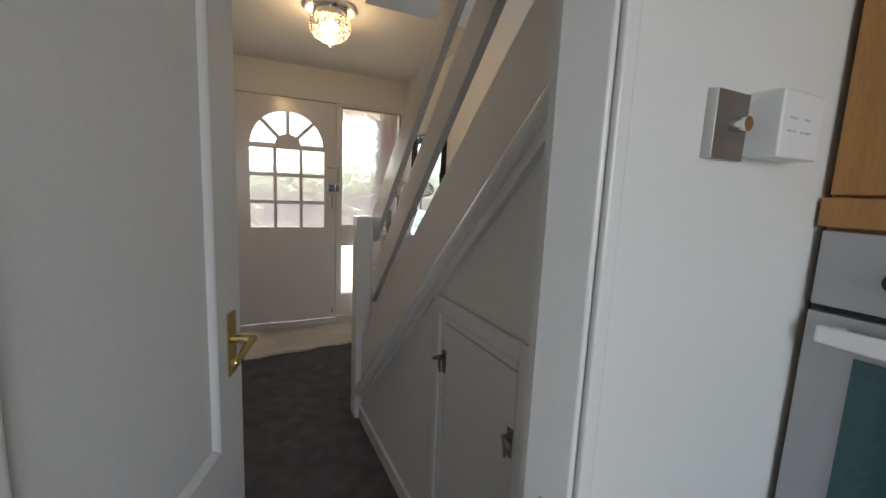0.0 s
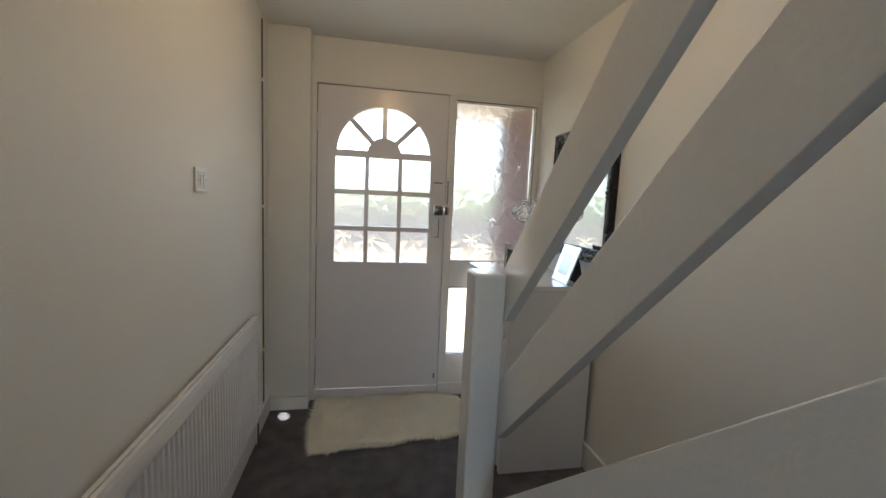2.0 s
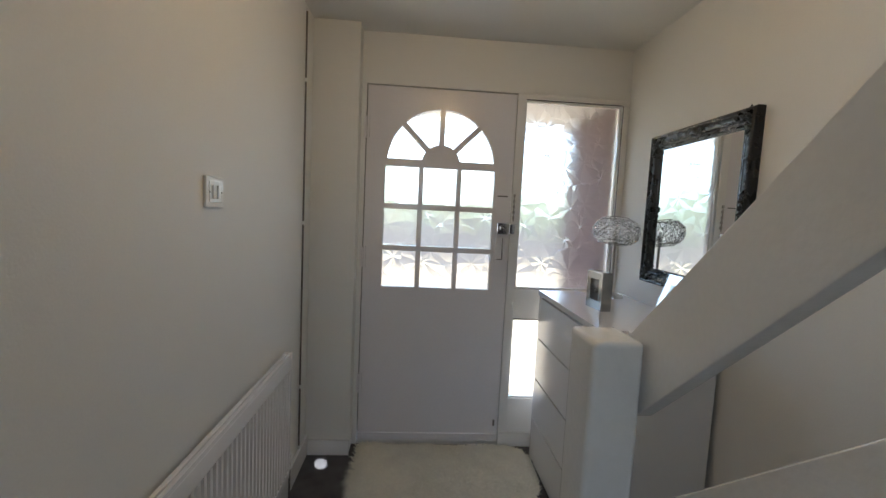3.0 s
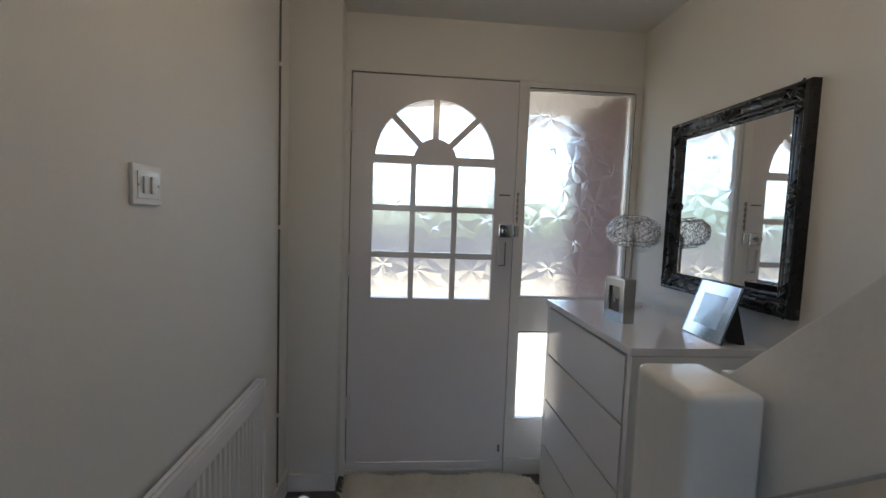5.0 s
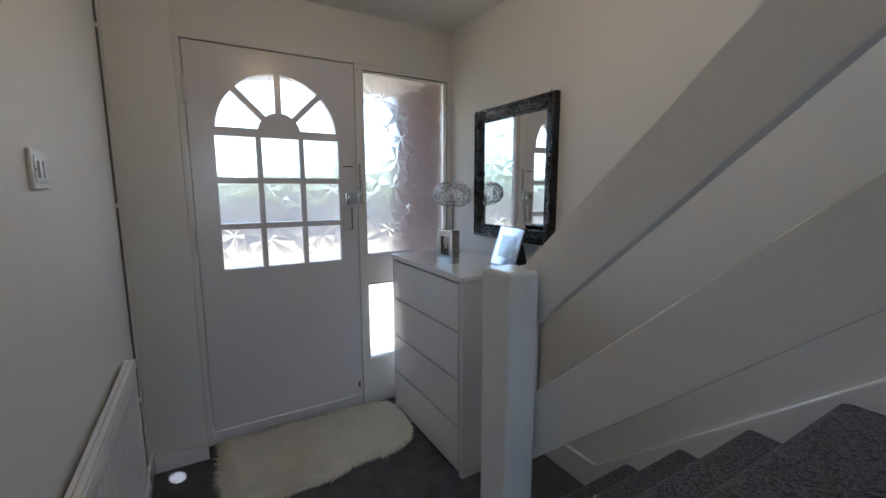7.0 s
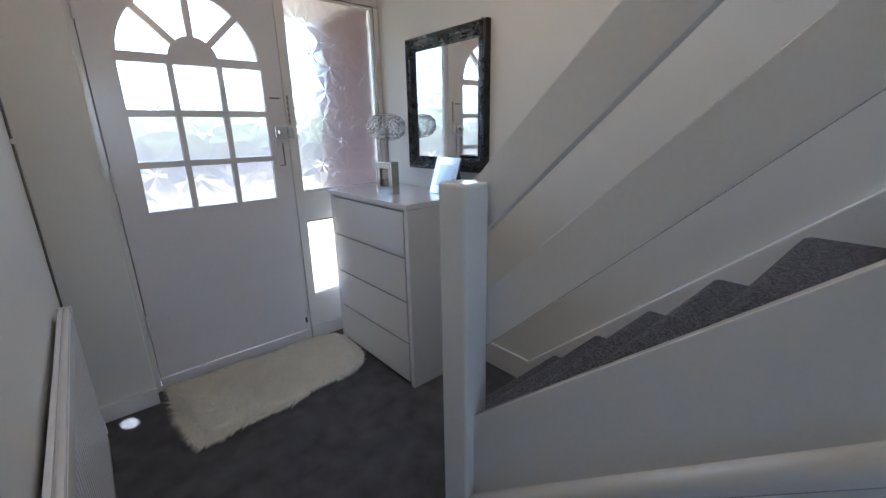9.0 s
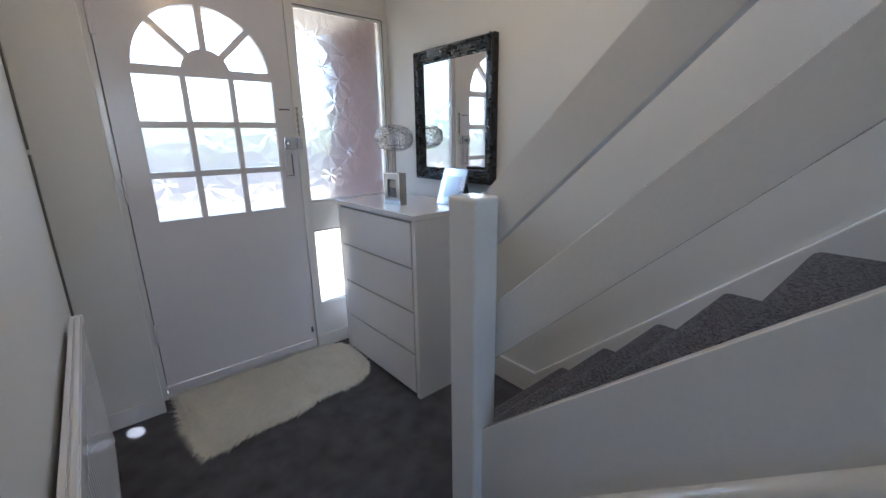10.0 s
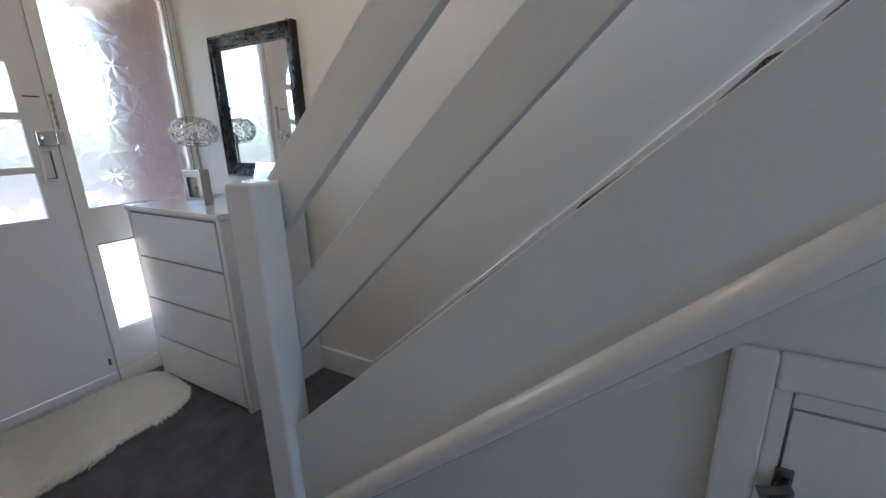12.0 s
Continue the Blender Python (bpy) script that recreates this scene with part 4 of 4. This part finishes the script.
for q in (-0.066, 0.066):
    part("screw", on_leaf(tube(B(), (hx, -0.0046, hz + q), (hx, -0.0062, hz + q), 0.004, seg=10)), BRASS, plate)
part("latch_face", on_leaf(box(B(), WL, WL + 0.0015, 0.008, 0.028, hz - 0.03, hz + 0.04)), STEEL, door, "steel latch face")

# ---- kitchen side ----
dim = thing("dimmer_switch", (0.886, -3.645, 1.428), "brushed chrome dimmer switch on the kitchen wall", "light switch")
part("plate", prism(B(), [(0.843, -3.645), (0.928, -3.645), (0.920, -3.655), (0.851, -3.655)], "z", 1.430, 1.517, 0.001), STEEL, dim, "brushed chrome plate")
bm = tube(B(), (0.886, -3.654, 1.474), (0.886, -3.664, 1.474), 0.0085, seg=20)
tube(bm, (0.886, -3.662, 1.474), (0.886, -3.676, 1.474), 0.0105, 0.0095, 20)
part("knob", bm, CHROME, dim, "round chrome knob")
th = thing("heating_timer", (0.985, -3.645, 1.434), "white plastic heating control on the kitchen wall", "heating control")
part("case", box(B(), 0.936, 1.040, -3.688, -3.645, 1.436, 1.524, 0.004, 3), PLASTIC, th, "white plastic case")
for x0, x1, z in ((0.955, 0.972, 1.487), (0.952, 0.960, 1.470), (0.963, 0.972, 1.470), (0.985, 0.997, 1.470), (1.000, 1.010, 1.470), (0.990, 1.005, 1.487)):
    part("mark", box(B(), x0, x1, -3.6892, -3.6882, z, z + 0.0022), CHEST_GAP, th, "small grey printed mark")

oc = thing("oven_housing", (1.48, -3.98, 0), "tall oak kitchen unit round a built-in oven", "kitchen cabinet")
YO, XO = -3.655, 1.172
bm = B()
box(bm, XO + 0.022, 1.798, YO - 0.600, YO, 0.10, 2.2, 0.001)
part("body", bm, OAK, oc, "oak carcass")
part("cornice", box(B(), XO - 0.006, XO + 0.021, YO - 0.60, YO + 0.004, 1.342, 1.390, 0.004), OAK, oc, "oak rail under the upper door")
for nm, z0, z1 in (("upper_door", 1.394, 2.18), ("lower_door", 0.12, 0.60)):
    d = part(nm, curve_panel(nm, [(0, z0), (0.594, z0), (0.594, z1), (0, z1)], [[(0.07, z0 + 0.08), (0.524, z0 + 0.08), (0.524, z1 - 0.08), (0.07, z1 - 0.08)]], 0.018, 0.002), OAK, oc, "framed oak door")
    d.data.transform(Matrix.Translation(BASES[oc]))
    d.data.transform(Matrix.Translation(-BASES[oc]) @ Matrix.Translation((XO + 0.003, YO - 0.003, 0)) @ Matrix.Rotation(radians(-90), 4, "Z"))
    part("door_panel", box(B(), XO + 0.012, XO + 0.020, YO - 0.54, YO - 0.06, z0 + 0.07, z1 - 0.07), OAK, oc)
ov = thing("built_in_oven", (XO, YO - 0.30, 0.62), "silver built-in oven with dark teal glass door", "oven")
part("fascia", box(B(), XO, XO + 0.021, YO - 0.596, YO - 0.003, 1.212, 1.336, 0.003), OVENG, ov, "silver control panel")
for k in range(5):
    y = YO - 0.105 - k * 0.098
    kb = tube(B(), (XO, y, 1.268), (XO - 0.022, y, 1.268), 0.018, 0.015, 24)
    box(kb, XO - 0.030, XO - 0.020, y - 0.003, y + 0.003, 1.254, 1.282, 0.001)
    part("knob", kb, BLACKP, ov, "black control knob")
part("gap", box(B(), XO + 0.010, XO + 0.020, YO - 0.596, YO - 0.003, 1.203, 1.212), DARK, ov, "dark gap")
dr = part("oven_door", box(B(), XO - 0.004, XO + 0.021, YO - 0.596, YO - 0.003, 0.625, 1.202, 0.004), OVENG, ov, "silver oven door")
part("window", box(B(), XO - 0.008, XO - 0.0045, YO - 0.52, YO - 0.072, 0.69, 1.140, 0.001), TEAL, dr, "dark teal oven glass")
bm = B()
box(bm, XO - 0.036, XO - 0.022, YO - 0.58, YO - 0.028, 1.156, 1.186, 0.0065, 4)
for y in (YO - 0.55, YO - 0.05):
    box(bm, XO - 0.026, XO - 0.003, y - 0.008, y + 0.008, 1.166, 1.184)
part("handle", bm, PLASTIC, dr, "pale oven door handle")

# ---- outside the front door ----
structure("ground", box(B(), -150, 150, 0.102, 300, -0.30, -0.06), PAVE, "pale sandy paving before the house", "ground")
# roof depth is assumed, drawn out far enough to block direct sun from the hall
structure("porch_roof", box(B(), -0.6, 2.05, 0.104, 1.18, 2.17, 2.30), SOFFIT, "grey painted porch soffit", "porch roof")
structure("front_wall_outer", box(B(), -3.0, -0.101, 0.0, 0.1, -0.06, 5.0), MORTAR, "outer house wall", "wall")
structure("front_wall_upper", box(B(), -0.1, 4.0, 0.0, 0.1, 2.57, 5.0), MORTAR, "outer house wall", "wall")
pw = structure("porch_side_wall", box(B(), 1.80, 1.89, 0.102, 0.96, -0.06, 2.169), MORTAR, "brick side wall of the porch", "wall")
bm = box(B(), -0.012, 0.003, -0.1035, 0.1035, -0.0325, 0.0325, 0.003, 1)
BR = mesh_of("brick", bm, BRICK, (0, 0, 0), False)
for r in range(29):
    for c in range(4):
        y = 0.22 + c * 0.2165
        off = 0.108 if r % 2 else 0.0
        if y + off + 0.1 > 0.965:
            continue
        b = new("brick", BR)
        b.parent = pw
        b.location = (1.7985, y + off, -0.02 + r * 0.075)


def bush(name, x0, x1, y0, y1, top, n, label):
    rnd = random.Random(len(name) + int(x1 * 10))
    vs, fs = [], []
    for i in range(n):
        x, y = rnd.uniform(x0, x1), rnd.uniform(y0, y1)
        h = top * (0.75 + 0.35 * noise.noise(Vector((x * 0.9, y * 0.9, 1.7))))
        z = -0.06 + h * rnd.random() ** 0.6
        c = Vector((x, y, z))
        a = Vector((rnd.gauss(0, 1), rnd.gauss(0, 1), rnd.gauss(0, 1))).normalized() * rnd.uniform(0.04, 0.09)
        b = a.cross(Vector((rnd.gauss(0, 1), rnd.gauss(0, 1), rnd.gauss(0, 1)))).normalized() * rnd.uniform(0.03, 0.06)
        k = len(vs)
        vs += [c - a, c + b, c + a, c - b]
        fs.append((k, k + 1, k + 2, k + 3))
    me = bpy.data.meshes.new(name)
    me.from_pydata([tuple(v) for v in vs], [], fs)
    me.materials.append(LEAF)
    return tagged(new(name, me), label, "hedge", kind="stuff")


gw = structure("garden_wall", box(B(), -14.0, 14.0, 9.3, 9.52, -0.06, 1.05), BRICKWALL, "low weathered brick garden wall before the hedge", "garden wall")
part("coping", box(B(), -14.0, 14.0, 9.26, 9.56, 1.051, 1.11, 0.01), MORTAR, gw, "pale stone coping")
bush("hedge", -12.0, 12.0, 9.7, 11.2, 3.3, 24000, "leafy green garden hedge beyond the paving")
